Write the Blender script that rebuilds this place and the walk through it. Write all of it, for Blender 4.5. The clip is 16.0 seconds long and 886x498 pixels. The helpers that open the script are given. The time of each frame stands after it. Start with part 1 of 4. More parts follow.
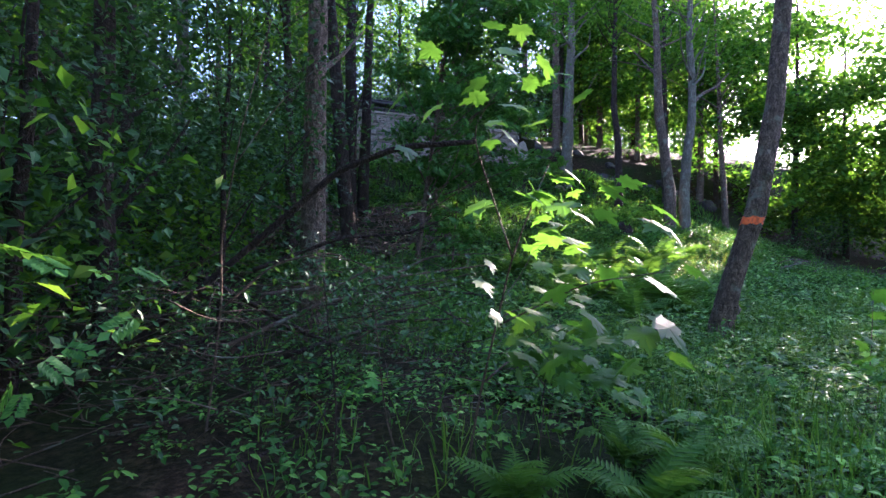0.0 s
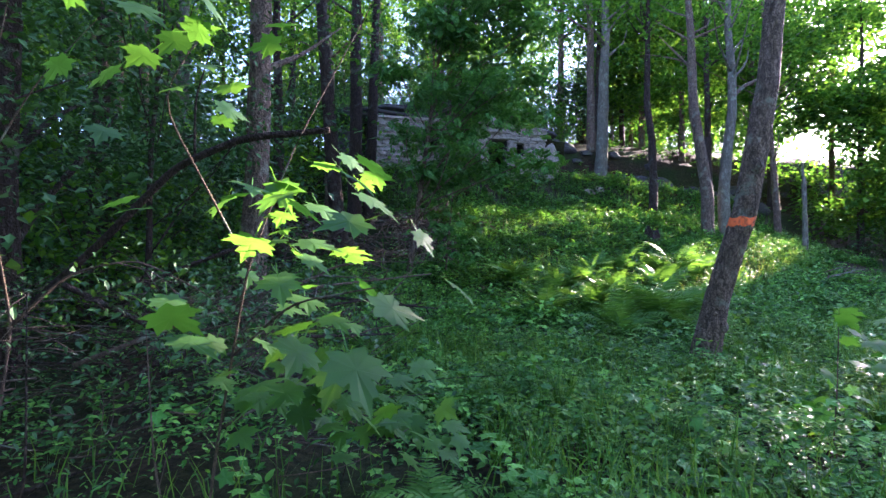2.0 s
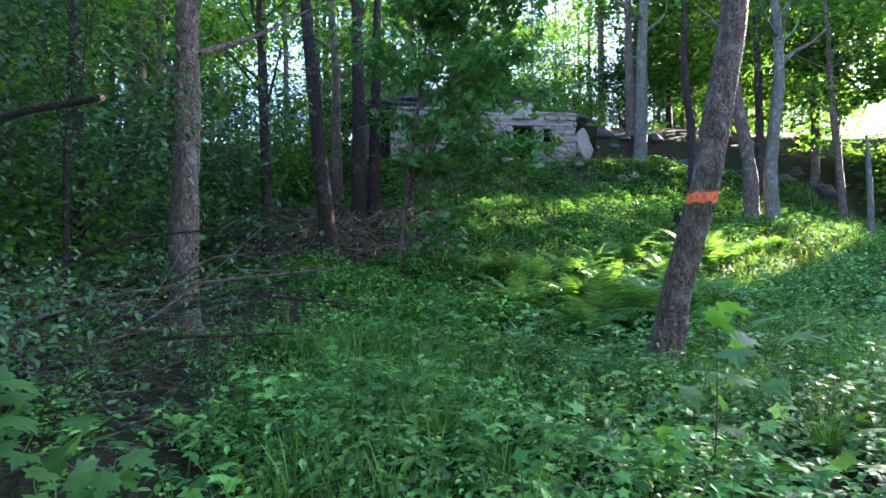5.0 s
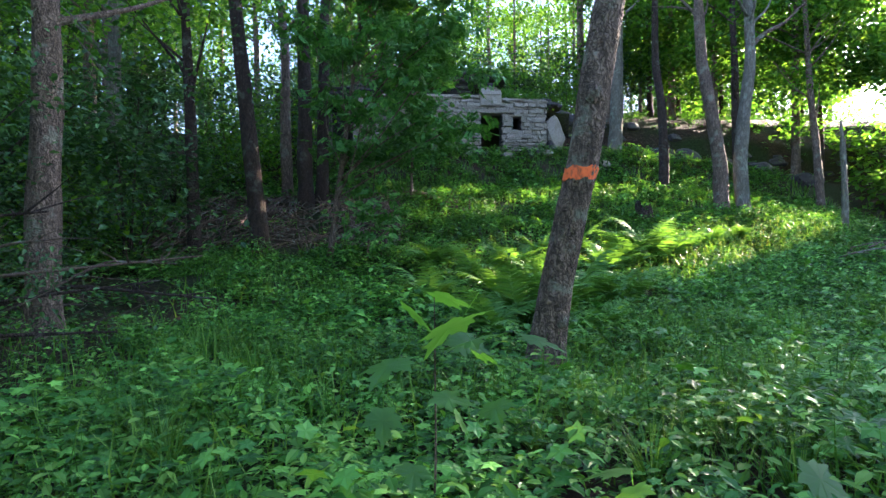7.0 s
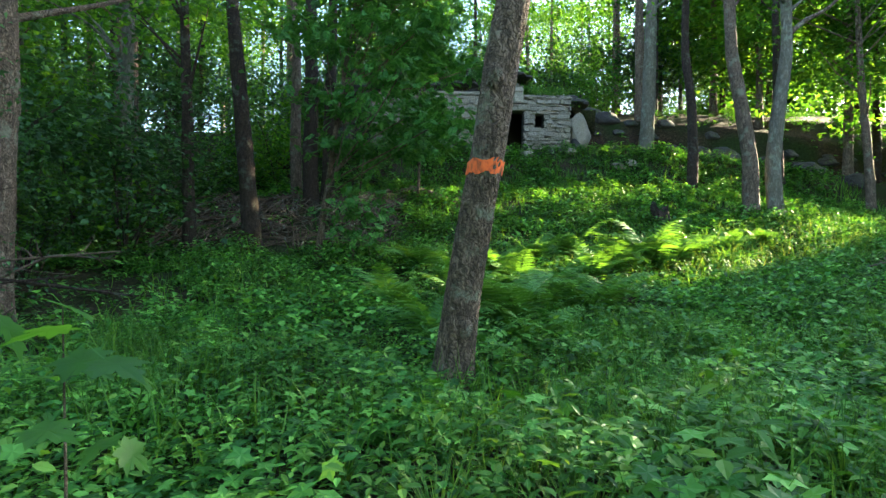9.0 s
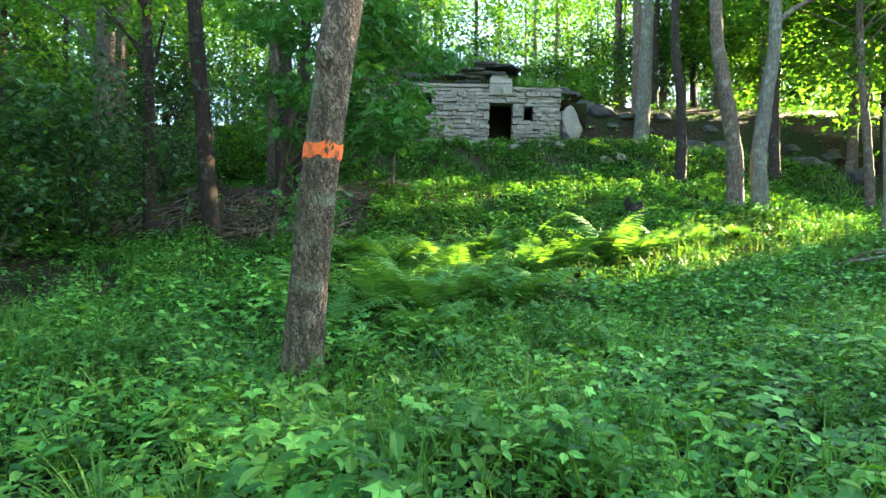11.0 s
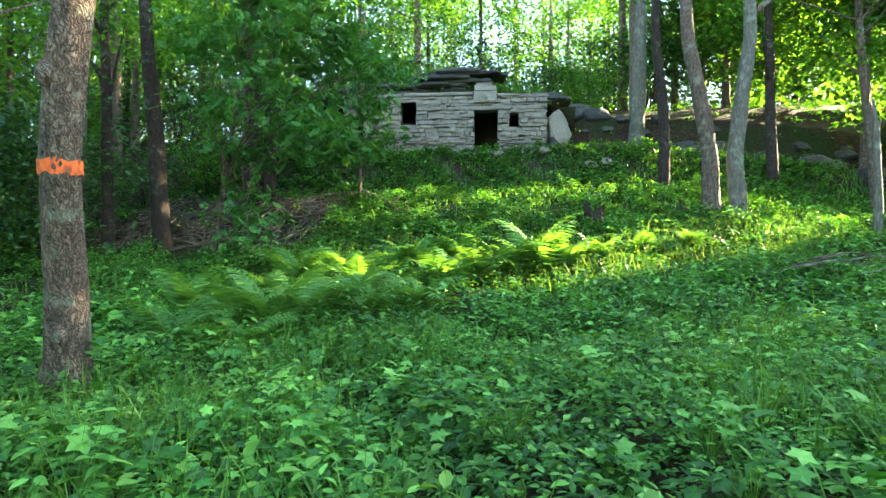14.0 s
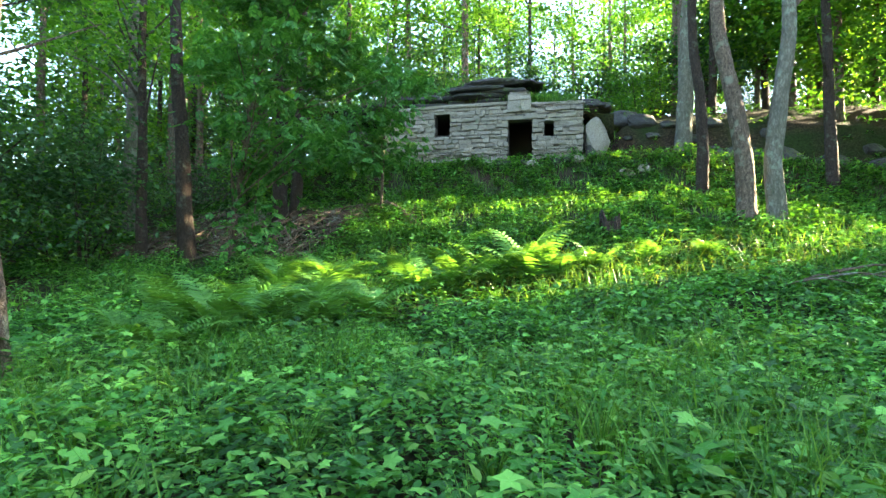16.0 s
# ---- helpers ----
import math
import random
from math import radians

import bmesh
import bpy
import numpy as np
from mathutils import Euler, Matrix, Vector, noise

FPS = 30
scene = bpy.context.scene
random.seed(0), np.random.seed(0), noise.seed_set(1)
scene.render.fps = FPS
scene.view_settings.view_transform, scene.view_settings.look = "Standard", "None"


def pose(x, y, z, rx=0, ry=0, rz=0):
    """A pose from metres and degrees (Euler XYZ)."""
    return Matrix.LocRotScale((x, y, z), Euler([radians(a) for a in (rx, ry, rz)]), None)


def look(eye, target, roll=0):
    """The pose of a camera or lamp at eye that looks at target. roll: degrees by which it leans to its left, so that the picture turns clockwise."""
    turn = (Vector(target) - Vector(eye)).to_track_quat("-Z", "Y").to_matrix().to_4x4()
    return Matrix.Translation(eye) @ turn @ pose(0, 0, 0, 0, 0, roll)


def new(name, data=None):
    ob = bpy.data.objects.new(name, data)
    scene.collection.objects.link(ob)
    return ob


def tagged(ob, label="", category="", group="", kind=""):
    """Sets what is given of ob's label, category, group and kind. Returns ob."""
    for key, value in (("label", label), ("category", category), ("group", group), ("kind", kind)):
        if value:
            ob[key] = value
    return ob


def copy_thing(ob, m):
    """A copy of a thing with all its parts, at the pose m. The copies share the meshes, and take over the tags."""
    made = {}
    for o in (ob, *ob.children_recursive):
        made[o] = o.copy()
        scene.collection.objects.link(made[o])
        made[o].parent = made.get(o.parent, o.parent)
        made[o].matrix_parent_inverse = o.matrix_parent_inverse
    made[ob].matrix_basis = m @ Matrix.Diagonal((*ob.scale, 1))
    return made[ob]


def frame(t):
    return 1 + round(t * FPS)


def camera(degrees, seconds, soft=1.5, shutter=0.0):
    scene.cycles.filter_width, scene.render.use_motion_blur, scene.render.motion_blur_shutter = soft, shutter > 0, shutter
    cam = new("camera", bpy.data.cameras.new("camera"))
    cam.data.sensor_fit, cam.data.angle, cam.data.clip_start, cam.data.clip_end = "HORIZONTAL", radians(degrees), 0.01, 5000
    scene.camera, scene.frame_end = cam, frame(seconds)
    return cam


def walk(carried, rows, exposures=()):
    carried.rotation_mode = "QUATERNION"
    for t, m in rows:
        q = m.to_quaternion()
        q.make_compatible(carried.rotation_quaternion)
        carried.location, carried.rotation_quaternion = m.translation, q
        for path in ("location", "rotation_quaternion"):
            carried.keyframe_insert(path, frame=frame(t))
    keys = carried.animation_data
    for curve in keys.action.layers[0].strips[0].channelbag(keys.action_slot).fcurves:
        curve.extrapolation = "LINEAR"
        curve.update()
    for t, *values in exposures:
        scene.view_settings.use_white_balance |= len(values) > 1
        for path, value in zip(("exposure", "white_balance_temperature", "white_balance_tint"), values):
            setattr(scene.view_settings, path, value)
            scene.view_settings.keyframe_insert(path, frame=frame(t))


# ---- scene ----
cam = camera(79.6, 16.0)
PATH = [
    (0, (-7.084, 0.463, 1.433), (-6.360, 2.327, 1.445), 0.4),
    (0.5, (-6.612, 0.557, 1.446), (-5.935, 2.439, 1.445), 1.2),
    (1, (-6.147, 0.632, 1.458), (-5.513, 2.528, 1.474), 0.8),
    (1.5, (-5.698, 0.671, 1.457), (-5.120, 2.586, 1.490), 0.5),
    (2, (-5.291, 0.675, 1.444), (-4.775, 2.607, 1.483), 0.3),
    (2.5, (-4.934, 0.681, 1.427), (-4.468, 2.625, 1.470), 0.2),
    (3, (-4.603, 0.698, 1.411), (-4.183, 2.653, 1.455), -0.4),
    (5.5, (-2.999, 1.233, 1.348), (-2.728, 3.215, 1.369), -0.6),
    (6, (-2.57, 1.376, 1.319), (-2.298, 3.357, 1.339), -0.6),
    (6.5, (-2.192, 1.451, 1.307), (-1.917, 3.432, 1.313), -0.7),
    (7, (-1.843, 1.603, 1.278), (-1.566, 3.583, 1.279), -0.9),
    (7.5, (-1.452, 1.688, 1.276), (-1.203, 3.673, 1.284), -1.1),
    (8, (-1.127, 1.833, 1.285), (-0.926, 3.823, 1.3), -0.8),
    (10.5, (0.568, 1.937, 1.239), (0.571, 3.937, 1.216), 0.9),
    (11, (0.953, 2.05, 1.232), (0.967, 4.05, 1.217), 0.8),
    (11.5, (1.336, 2.179, 1.259), (1.335, 4.179, 1.253), 0.3),
    (12, (1.694, 2.199, 1.277), (1.683, 4.199, 1.269), -0.1),
    (12.5, (2.101, 2.236, 1.255), (2.103, 4.236, 1.253), -0.7),
    (13, (2.527, 2.206, 1.262), (2.49, 4.206, 1.261), -0.7),
    (13.5, (2.914, 2.227, 1.269), (2.816, 4.224, 1.271), -0.1),
    (14, (3.346, 2.273, 1.271), (3.185, 4.267, 1.287), -0.0),
    (14.5, (3.771, 2.341, 1.29), (3.494, 4.321, 1.322), 0.8),
    (15, (4.175, 2.426, 1.268), (3.824, 4.394, 1.314), 0.6),
    (15.5, (4.591, 2.552, 1.271), (4.189, 4.511, 1.324), 0.5),
    (16, (4.978, 2.637, 1.212), (4.539, 4.587, 1.276), 0.4),
]
walk(cam, [(t, look(eye, target, roll)) for t, eye, target, roll in PATH],
     exposures=[(0, 3.75, 5300, 42), (1.5, 4.05, 5300, 42), (3, 4.15, 5300, 40), (5.5, 4.55, 5400, 36), (6.5, 4.4, 5500, 34), (8, 3.85, 5900, 15), (10.5, 4.88, 6350, 9), (16, 4.93, 6350, 9)])

# ---- world, sun, exposure ----
SUN_AZ, SUN_EL = radians(60), radians(17)
SUN_DIR = Vector((math.sin(SUN_AZ) * math.cos(SUN_EL), math.cos(SUN_AZ) * math.cos(SUN_EL), math.sin(SUN_EL)))
world = bpy.data.worlds.new("evening_sky")
scene.world = world
world.use_nodes = True
wn = world.node_tree
sky = wn.nodes.new("ShaderNodeTexSky")
sky.sky_type = "NISHITA"
sky.sun_disc = False
sky.sun_elevation, sky.sun_rotation = SUN_EL, SUN_AZ
wn.links.new(sky.outputs[0], wn.nodes["Background"].inputs[0])
wn.nodes["Background"].inputs[1].default_value = 0.065
sun_data = bpy.data.lights.new("sun", "SUN")
sun_data.energy, sun_data.angle, sun_data.color = 5.0, radians(0.6), (1.0, 0.82, 0.52)
sun = new("sun", sun_data)
sun.matrix_world = look(SUN_DIR * 80, (0, 0, 0))


# ---- materials ----
def shader(name):
    m = bpy.data.materials.new(name)
    m.use_nodes = True
    return m, m.node_tree.nodes, m.node_tree.links, m.node_tree.nodes["Principled BSDF"]


def mix_rgb(nodes, links, fac, a, b):
    n = nodes.new("ShaderNodeMix")
    n.data_type = "RGBA"
    for sock, v in ((n.inputs[0], fac), (n.inputs[6], a), (n.inputs[7], b)):
        if hasattr(v, "is_linked"):
            links.new(v, sock)
        else:
            sock.default_value = v if isinstance(v, (int, float)) else (*v, 1)
    return n.outputs[2]


def ramp(nodes, links, fac, stops):
    n = nodes.new("ShaderNodeValToRGB")
    e = n.color_ramp.elements
    while len(e) < len(stops):
        e.new(0.5)
    for el, (p, c) in zip(e, stops):
        el.position, el.color = p, (*c, 1)
    links.new(fac, n.inputs[0])
    return n.outputs[0]


def tex_noise(nodes, links, scale, detail=4, stretch=(1, 1, 1), coords="Object", rough=0.55):
    tc = nodes.new("ShaderNodeTexCoord")
    mp = nodes.new("ShaderNodeMapping")
    mp.inputs["Scale"].default_value = stretch
    links.new(tc.outputs[coords], mp.inputs[0])
    n = nodes.new("ShaderNodeTexNoise")
    n.inputs["Scale"].default_value, n.inputs["Detail"].default_value, n.inputs["Roughness"].default_value = scale, detail, rough
    links.new(mp.outputs[0], n.inputs["Vector"])
    return n.outputs[0]


def bumped(nodes, links, bsdf, height, strength, distance):
    b = nodes.new("ShaderNodeBump")
    b.inputs["Strength"].default_value, b.inputs["Distance"].default_value = strength, distance
    links.new(height, b.inputs["Height"])
    links.new(b.outputs[0], bsdf.inputs["Normal"])


def leaf_material(name, dark, mid, light, glow=0.36, gloss=0.35, per_object=False, through_light=1.0):
    """A leaf: coloured reflection with a waxy gloss, and light that shines through it."""
    m, nodes, links, bsdf = shader(name)
    if per_object:
        info = nodes.new("ShaderNodeObjectInfo").outputs["Random"]
    else:
        info = nodes.new("ShaderNodeNewGeometry").outputs["Random Per Island"]
    col = ramp(nodes, links, info, [(0.0, dark), (0.5, mid), (0.93, light), (1.0, tuple(min(1, c * 1.25) for c in light))])
    vein = tex_noise(nodes, links, 45, 3)
    soft = nodes.new("ShaderNodeMath")
    soft.operation = "MULTIPLY"
    soft.inputs[1].default_value = 0.4
    links.new(vein, soft.inputs[0])
    col = mix_rgb(nodes, links, soft.outputs[0], col, mid)
    patch = tex_noise(nodes, links, 0.7, 2)
    hue = nodes.new("ShaderNodeHueSaturation")
    mr = nodes.new("ShaderNodeMapRange")
    mr.inputs[1].default_value, mr.inputs[2].default_value, mr.inputs[3].default_value, mr.inputs[4].default_value = 0.3, 0.7, 0.72, 1.25
    links.new(patch, mr.inputs[0])
    links.new(mr.outputs[0], hue.inputs["Value"])
    links.new(col, hue.inputs["Color"])
    col = hue.outputs[0]
    links.new(col, bsdf.inputs["Base Color"])
    bsdf.inputs["Roughness"].default_value = 0.5
    bsdf.inputs["Specular IOR Level"].default_value = gloss
    tr = nodes.new("ShaderNodeBsdfTranslucent")
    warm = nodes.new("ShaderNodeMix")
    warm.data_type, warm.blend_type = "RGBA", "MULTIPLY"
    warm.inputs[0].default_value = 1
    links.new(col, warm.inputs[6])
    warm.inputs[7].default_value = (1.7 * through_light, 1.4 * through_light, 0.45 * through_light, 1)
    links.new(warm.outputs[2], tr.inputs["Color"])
    mx = nodes.new("ShaderNodeMixShader")
    mx.inputs[0].default_value = glow
    links.new(bsdf.outputs[0], mx.inputs[1])
    links.new(tr.outputs[0], mx.inputs[2])
    links.new(mx.outputs[0], nodes["Material Output"].inputs[0])
    return m


def bark_material(name, dark, light, lichen=(0.22, 0.25, 0.2), scale=9.0, lichen_amount=0.55, bump=0.03):
    m, nodes, links, bsdf = shader(name)
    plates = tex_noise(nodes, links, scale * 2.2, 6, (1, 1, 0.25), rough=0.68)
    fine = tex_noise(nodes, links, scale * 6, 3, (1, 1, 0.35))
    col = ramp(nodes, links, plates, [(0.4, dark), (0.5, tuple((a + b) / 2 for a, b in zip(dark, light))), (0.62, light)])
    col = mix_rgb(nodes, links, fine, col, tuple(0.7 * c for c in light))
    tc = nodes.new("ShaderNodeTexCoord")
    warp = nodes.new("ShaderNodeMix")
    warp.data_type, warp.blend_type = "RGBA", "ADD"
    warp.inputs[0].default_value = 0.16
    wob = nodes.new("ShaderNodeTexNoise")
    wob.inputs["Scale"].default_value = scale * 1.3
    links.new(tc.outputs["Object"], wob.inputs["Vector"])
    links.new(tc.outputs["Object"], warp.inputs[6])
    links.new(wob.outputs["Color"], warp.inputs[7])
    mp = nodes.new("ShaderNodeMapping")
    mp.inputs["Scale"].default_value = (1, 1, 0.2)
    links.new(warp.outputs[2], mp.inputs[0])
    vor = nodes.new("ShaderNodeTexVoronoi")
    vor.feature = "DISTANCE_TO_EDGE"
    vor.inputs["Scale"].default_value = scale * 3.4
    links.new(mp.outputs[0], vor.inputs["Vector"])
    plate = ramp(nodes, links, vor.outputs["Distance"], [(0.0, (0.25, 0.25, 0.25)), (0.1, (0.6, 0.6, 0.6)), (0.3, (1, 1, 1))])
    col = mix_rgb(nodes, links, plate, dark, col)
    spots = ramp(nodes, links, tex_noise(nodes, links, 3.2, 6, rough=0.7), [(lichen_amount, (0, 0, 0)), (lichen_amount + 0.1, (0.75, 0.75, 0.75))])
    col = mix_rgb(nodes, links, spots, col, lichen)
    links.new(col, bsdf.inputs["Base Color"])
    bsdf.inputs["Roughness"].default_value = 0.92
    bsdf.inputs["Specular IOR Level"].default_value = 0.2
    h = nodes.new("ShaderNodeMath")
    h.operation = "MULTIPLY_ADD"
    links.new(plate, h.inputs[0])
    h.inputs[1].default_value = 0.8
    links.new(plates, h.inputs[2])
    bumped(nodes, links, bsdf, h.outputs[0], 1.0, bump)
    return m


def rock_material(name, dark, light, moss=(0.06, 0.08, 0.025), moss_amount=0.62, per_island=False):
    m, nodes, links, bsdf = shader(name)
    info = nodes.new("ShaderNodeNewGeometry").outputs["Random Per Island"] if per_island else nodes.new("ShaderNodeObjectInfo").outputs["Random"]
    base = ramp(nodes, links, info, [(0.0, dark), (0.6, tuple((a + b) / 2 for a, b in zip(dark, light))), (1.0, light)])
    big = tex_noise(nodes, links, 2.3, 5, coords="Object")
    fine = tex_noise(nodes, links, 26, 4, (1, 1, 2.5))
    col = mix_rgb(nodes, links, big, base, light)
    col = mix_rgb(nodes, links, ramp(nodes, links, fine, [(0.35, (0.8, 0.8, 0.8)), (0.6, (0, 0, 0))]), col, dark)
    mo = ramp(nodes, links, tex_noise(nodes, links, 1.7, 5, rough=0.7), [(moss_amount, (0, 0, 0)), (moss_amount + 0.09, (0.8, 0.8, 0.8))])
    col = mix_rgb(nodes, links, mo, col, moss)
    links.new(col, bsdf.inputs["Base Color"])
    bsdf.inputs["Roughness"].default_value = 0.9
    bumped(nodes, links, bsdf, fine, 0.8, 0.02)
    return m


def soil_material():
    m, nodes, links, bsdf = shader("forest_soil")
    big = tex_noise(nodes, links, 0.5, 5)
    fine = tex_noise(nodes, links, 14, 6, rough=0.7)
    litter = ramp(nodes, links, fine, [(0.3, (0.006, 0.0045, 0.003)), (0.5, (0.028, 0.018, 0.011)), (0.68, (0.09, 0.058, 0.034))])
    green = ramp(nodes, links, fine, [(0.3, (0.006, 0.01, 0.003)), (0.65, (0.025, 0.04, 0.01))])
    col = mix_rgb(nodes, links, ramp(nodes, links, big, [(0.4, (0, 0, 0)), (0.62, (1, 1, 1))]), litter, green)
    links.new(col, bsdf.inputs["Base Color"])
    bsdf.inputs["Roughness"].default_value = 0.95
    bsdf.inputs["Specular IOR Level"].default_value = 0.12
    bumped(nodes, links, bsdf, fine, 1.0, 0.04)
    return m


def paint_material():
    m, nodes, links, bsdf = shader("orange_paint")
    worn = tex_noise(nodes, links, 24, 4, (1, 1, 0.5))
    links.new(ramp(nodes, links, worn, [(0.36, (0.2, 0.06, 0.02)), (0.5, (0.75, 0.12, 0.02)), (0.8, (0.85, 0.2, 0.04))]), bsdf.inputs["Base Color"])
    bsdf.inputs["Roughness"].default_value = 0.7
    bumped(nodes, links, bsdf, worn, 0.6, 0.01)
    return m


HERB = leaf_material("herb_leaf", (0.008, 0.034, 0.005), (0.04, 0.16, 0.02), (0.16, 0.38, 0.06), glow=0.26, gloss=0.25)
GRASS = leaf_material("grass_blade", (0.03, 0.1, 0.014), (0.06, 0.175, 0.024), (0.14, 0.27, 0.045), gloss=0.2)
FERN = leaf_material("fern_frond", (0.06, 0.17, 0.03), (0.085, 0.22, 0.04), (0.12, 0.27, 0.05), gloss=0.2)
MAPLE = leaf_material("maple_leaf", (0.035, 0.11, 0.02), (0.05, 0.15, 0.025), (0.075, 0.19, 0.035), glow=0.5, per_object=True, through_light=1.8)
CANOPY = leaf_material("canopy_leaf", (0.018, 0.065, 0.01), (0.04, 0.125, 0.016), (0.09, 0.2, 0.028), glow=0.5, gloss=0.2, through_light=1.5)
# canopy leaf made darker and less translucent: the thicket's shade put into the colour
SHADED_LEAF = leaf_material("shaded_leaf", (0.014, 0.05, 0.014), (0.028, 0.09, 0.024), (0.06, 0.15, 0.04), glow=0.28, gloss=0.35)
ROWAN = leaf_material("rowan_leaf", (0.025, 0.1, 0.02), (0.05, 0.17, 0.035), (0.09, 0.24, 0.055), glow=0.36, gloss=0.25)
BARK = bark_material("grey_brown_bark", (0.02, 0.014, 0.01), (0.29, 0.215, 0.155), lichen=(0.2, 0.21, 0.15))
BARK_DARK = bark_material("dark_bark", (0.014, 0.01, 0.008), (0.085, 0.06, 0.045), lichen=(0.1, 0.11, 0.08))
BARK_PALE = bark_material("pale_bark", (0.06, 0.056, 0.042), (0.2, 0.19, 0.145), scale=5, lichen=(0.2, 0.23, 0.17))
TWIG = bark_material("dead_twig", (0.04, 0.028, 0.02), (0.21, 0.155, 0.11), scale=20, bump=0.006)
STONE = rock_material("limestone", (0.1, 0.085, 0.062), (0.34, 0.3, 0.235), moss_amount=0.62)
STONEWORK = rock_material("limestone_courses", (0.1, 0.085, 0.062), (0.34, 0.3, 0.235), moss_amount=0.6, per_island=True)
SLAB = rock_material("dark_slate", (0.014, 0.013, 0.012), (0.06, 0.056, 0.05), moss_amount=0.56)
# limestone darkened: shade of joints, hut interior and recess put into the colour
SHADED_STONE = rock_material("shaded_stone", (0.02, 0.018, 0.014), (0.06, 0.053, 0.042))
SOIL = soil_material()
PAINT = paint_material()


# ---- mesh helpers ----
rng = np.random.default_rng(7)


def raw_mesh(name, verts, faces, mats, smooth=False):
    """A mesh from arrays; all faces have the same number of corners."""
    me = bpy.data.meshes.new(name)
    verts, faces = np.asarray(verts, np.float32), np.asarray(faces, np.int32)
    me.vertices.add(len(verts))
    me.vertices.foreach_set("co", verts.ravel())
    k = faces.shape[1]
    me.loops.add(faces.size)
    me.loops.foreach_set("vertex_index", faces.ravel())
    me.polygons.add(len(faces))
    me.polygons.foreach_set("loop_start", np.arange(0, faces.size, k, dtype=np.int32))
    me.update(calc_edges=True)
    me.validate()
    me.polygons.foreach_set("use_smooth", np.full(len(faces), smooth))
    for m in mats if isinstance(mats, (list, tuple)) else [mats]:
        me.materials.append(m)
    return me


def child(ob, parent):
    ob.parent = parent
    return ob


def part(name, me, parent, label=""):
    ob = child(new(name, me), parent)
    return tagged(ob, label) if label else ob


def thing(name, m, label, category, group="", kind=""):
    ob = new(name)
    ob.matrix_world = m
    return tagged(ob, label, category, group, kind)


HX = np.array([-60, -10, 0, 6, 8.5, 10, 12, 13.7, 14.7, 16.1, 17.3, 18.2, 19.5, 20.4, 21.7, 22.7, 23.3, 25.3, 30, 45, 80, 400], float)
HZ = np.array([-1, -0.2, -0.02, 0.0, 0.12, 0.3, 0.72, 1.0, 1.4, 1.95, 2.4, 2.8, 3.1, 3.35, 4.2, 5.2, 5.45, 5.7, 7.4, 9.5, 11, 20], float)


def height(x, y):
    """The height of the ground."""
    x, y = np.asarray(x, float), np.asarray(y, float)
    z = sum(np.interp(y + d, HX, HZ) for d in (-0.7, 0, 0.7)) / 3
    w = np.clip((y - 12) / 5, 0, 1) * np.clip((27 - y) / 3, 0, 1)
    z = z - 0.14 * np.clip(x - 9.5, 0, 14) * w
    z = z - 0.05 * np.clip(-5 - x, 0, 10) * w
    z = z + 1.25 * np.clip((x - 6.8) / 0.8, 0, 1) * np.clip((y - 25.45 + 0.1 * (x - 7)) / 0.6, 0, 1)
    z = z + 0.05 * np.sin(x * 1.3 + 0.7 * y) * np.sin(y * 1.1 - 0.4 * x) + 0.03 * np.sin(2.9 * x - 1.7 * y)
    return z


def hz(x, y):
    return float(height(x, y))


LEAF = (np.array([(0, 0, 0), (0.27, 0.42, 0.07), (0, 1, -0.12), (-0.27, 0.42, 0.07), (0, 0.5, 0.0)]),
        np.array([(0, 1, 4), (1, 2, 4), (2, 3, 4), (3, 0, 4)]))
ROUND_LEAF = (np.array([(0, 0, 0), (0.4, 0.25, 0.08), (0.38, 0.65, 0.04), (0, 1, -0.1), (-0.38, 0.65, 0.04), (-0.4, 0.25, 0.08), (0, 0.45, -0.02)]),
              np.array([(0, 1, 6), (1, 2, 6), (2, 3, 6), (3, 4, 6), (4, 5, 6), (5, 0, 6)]))
FAR_LEAF = (np.array([(0, 0, 0), (0.34, 0.5, 0.1), (0, 1, 0), (-0.34, 0.5, 0.1)]), np.array([(0, 1, 2), (0, 2, 3)]))
BLADE = (np.array([(-0.5, 0, 0), (0.5, 0, 0), (0.4, 0.1, 0.55), (-0.4, 0.1, 0.55), (0, 0.42, 1.0)]), np.array([(0, 1, 2), (0, 2, 3), (3, 2, 4)]))


def scatter(template, pos, size, yaw, pitch, roll, thin=None):
    """Copies of a template as one set of vertices and faces: it points along +y, pitch lifts its tip, yaw turns it."""
    tv, tf = template
    n = len(pos)
    size = np.broadcast_to(size, (n,))
    v = np.repeat(tv[None], n, 0) * size[:, None, None]
    if thin is not None:
        v[:, :, 0] *= (thin / size)[:, None]
    cr, sr = np.cos(roll)[:, None], np.sin(roll)[:, None]
    x, y, z = v[..., 0] * cr + v[..., 2] * sr, v[..., 1], -v[..., 0] * sr + v[..., 2] * cr
    cp, sp = np.cos(pitch)[:, None], np.sin(pitch)[:, None]
    y, z = y * cp - z * sp, y * sp + z * cp
    cy, sy = np.cos(yaw)[:, None], np.sin(yaw)[:, None]
    out = np.stack([x * cy - y * sy, x * sy + y * cy, z], -1) + pos[:, None, :]
    faces = tf[None] + (np.arange(n) * len(tv))[:, None, None]
    return out.reshape(-1, 3), faces.reshape(-1, tf.shape[1])


def joined(sets):
    verts, faces, k = [], [], 0
    for v, f in sets:
        verts.append(v), faces.append(f + k)
        k += len(v)
    return np.concatenate(verts), np.concatenate(faces)


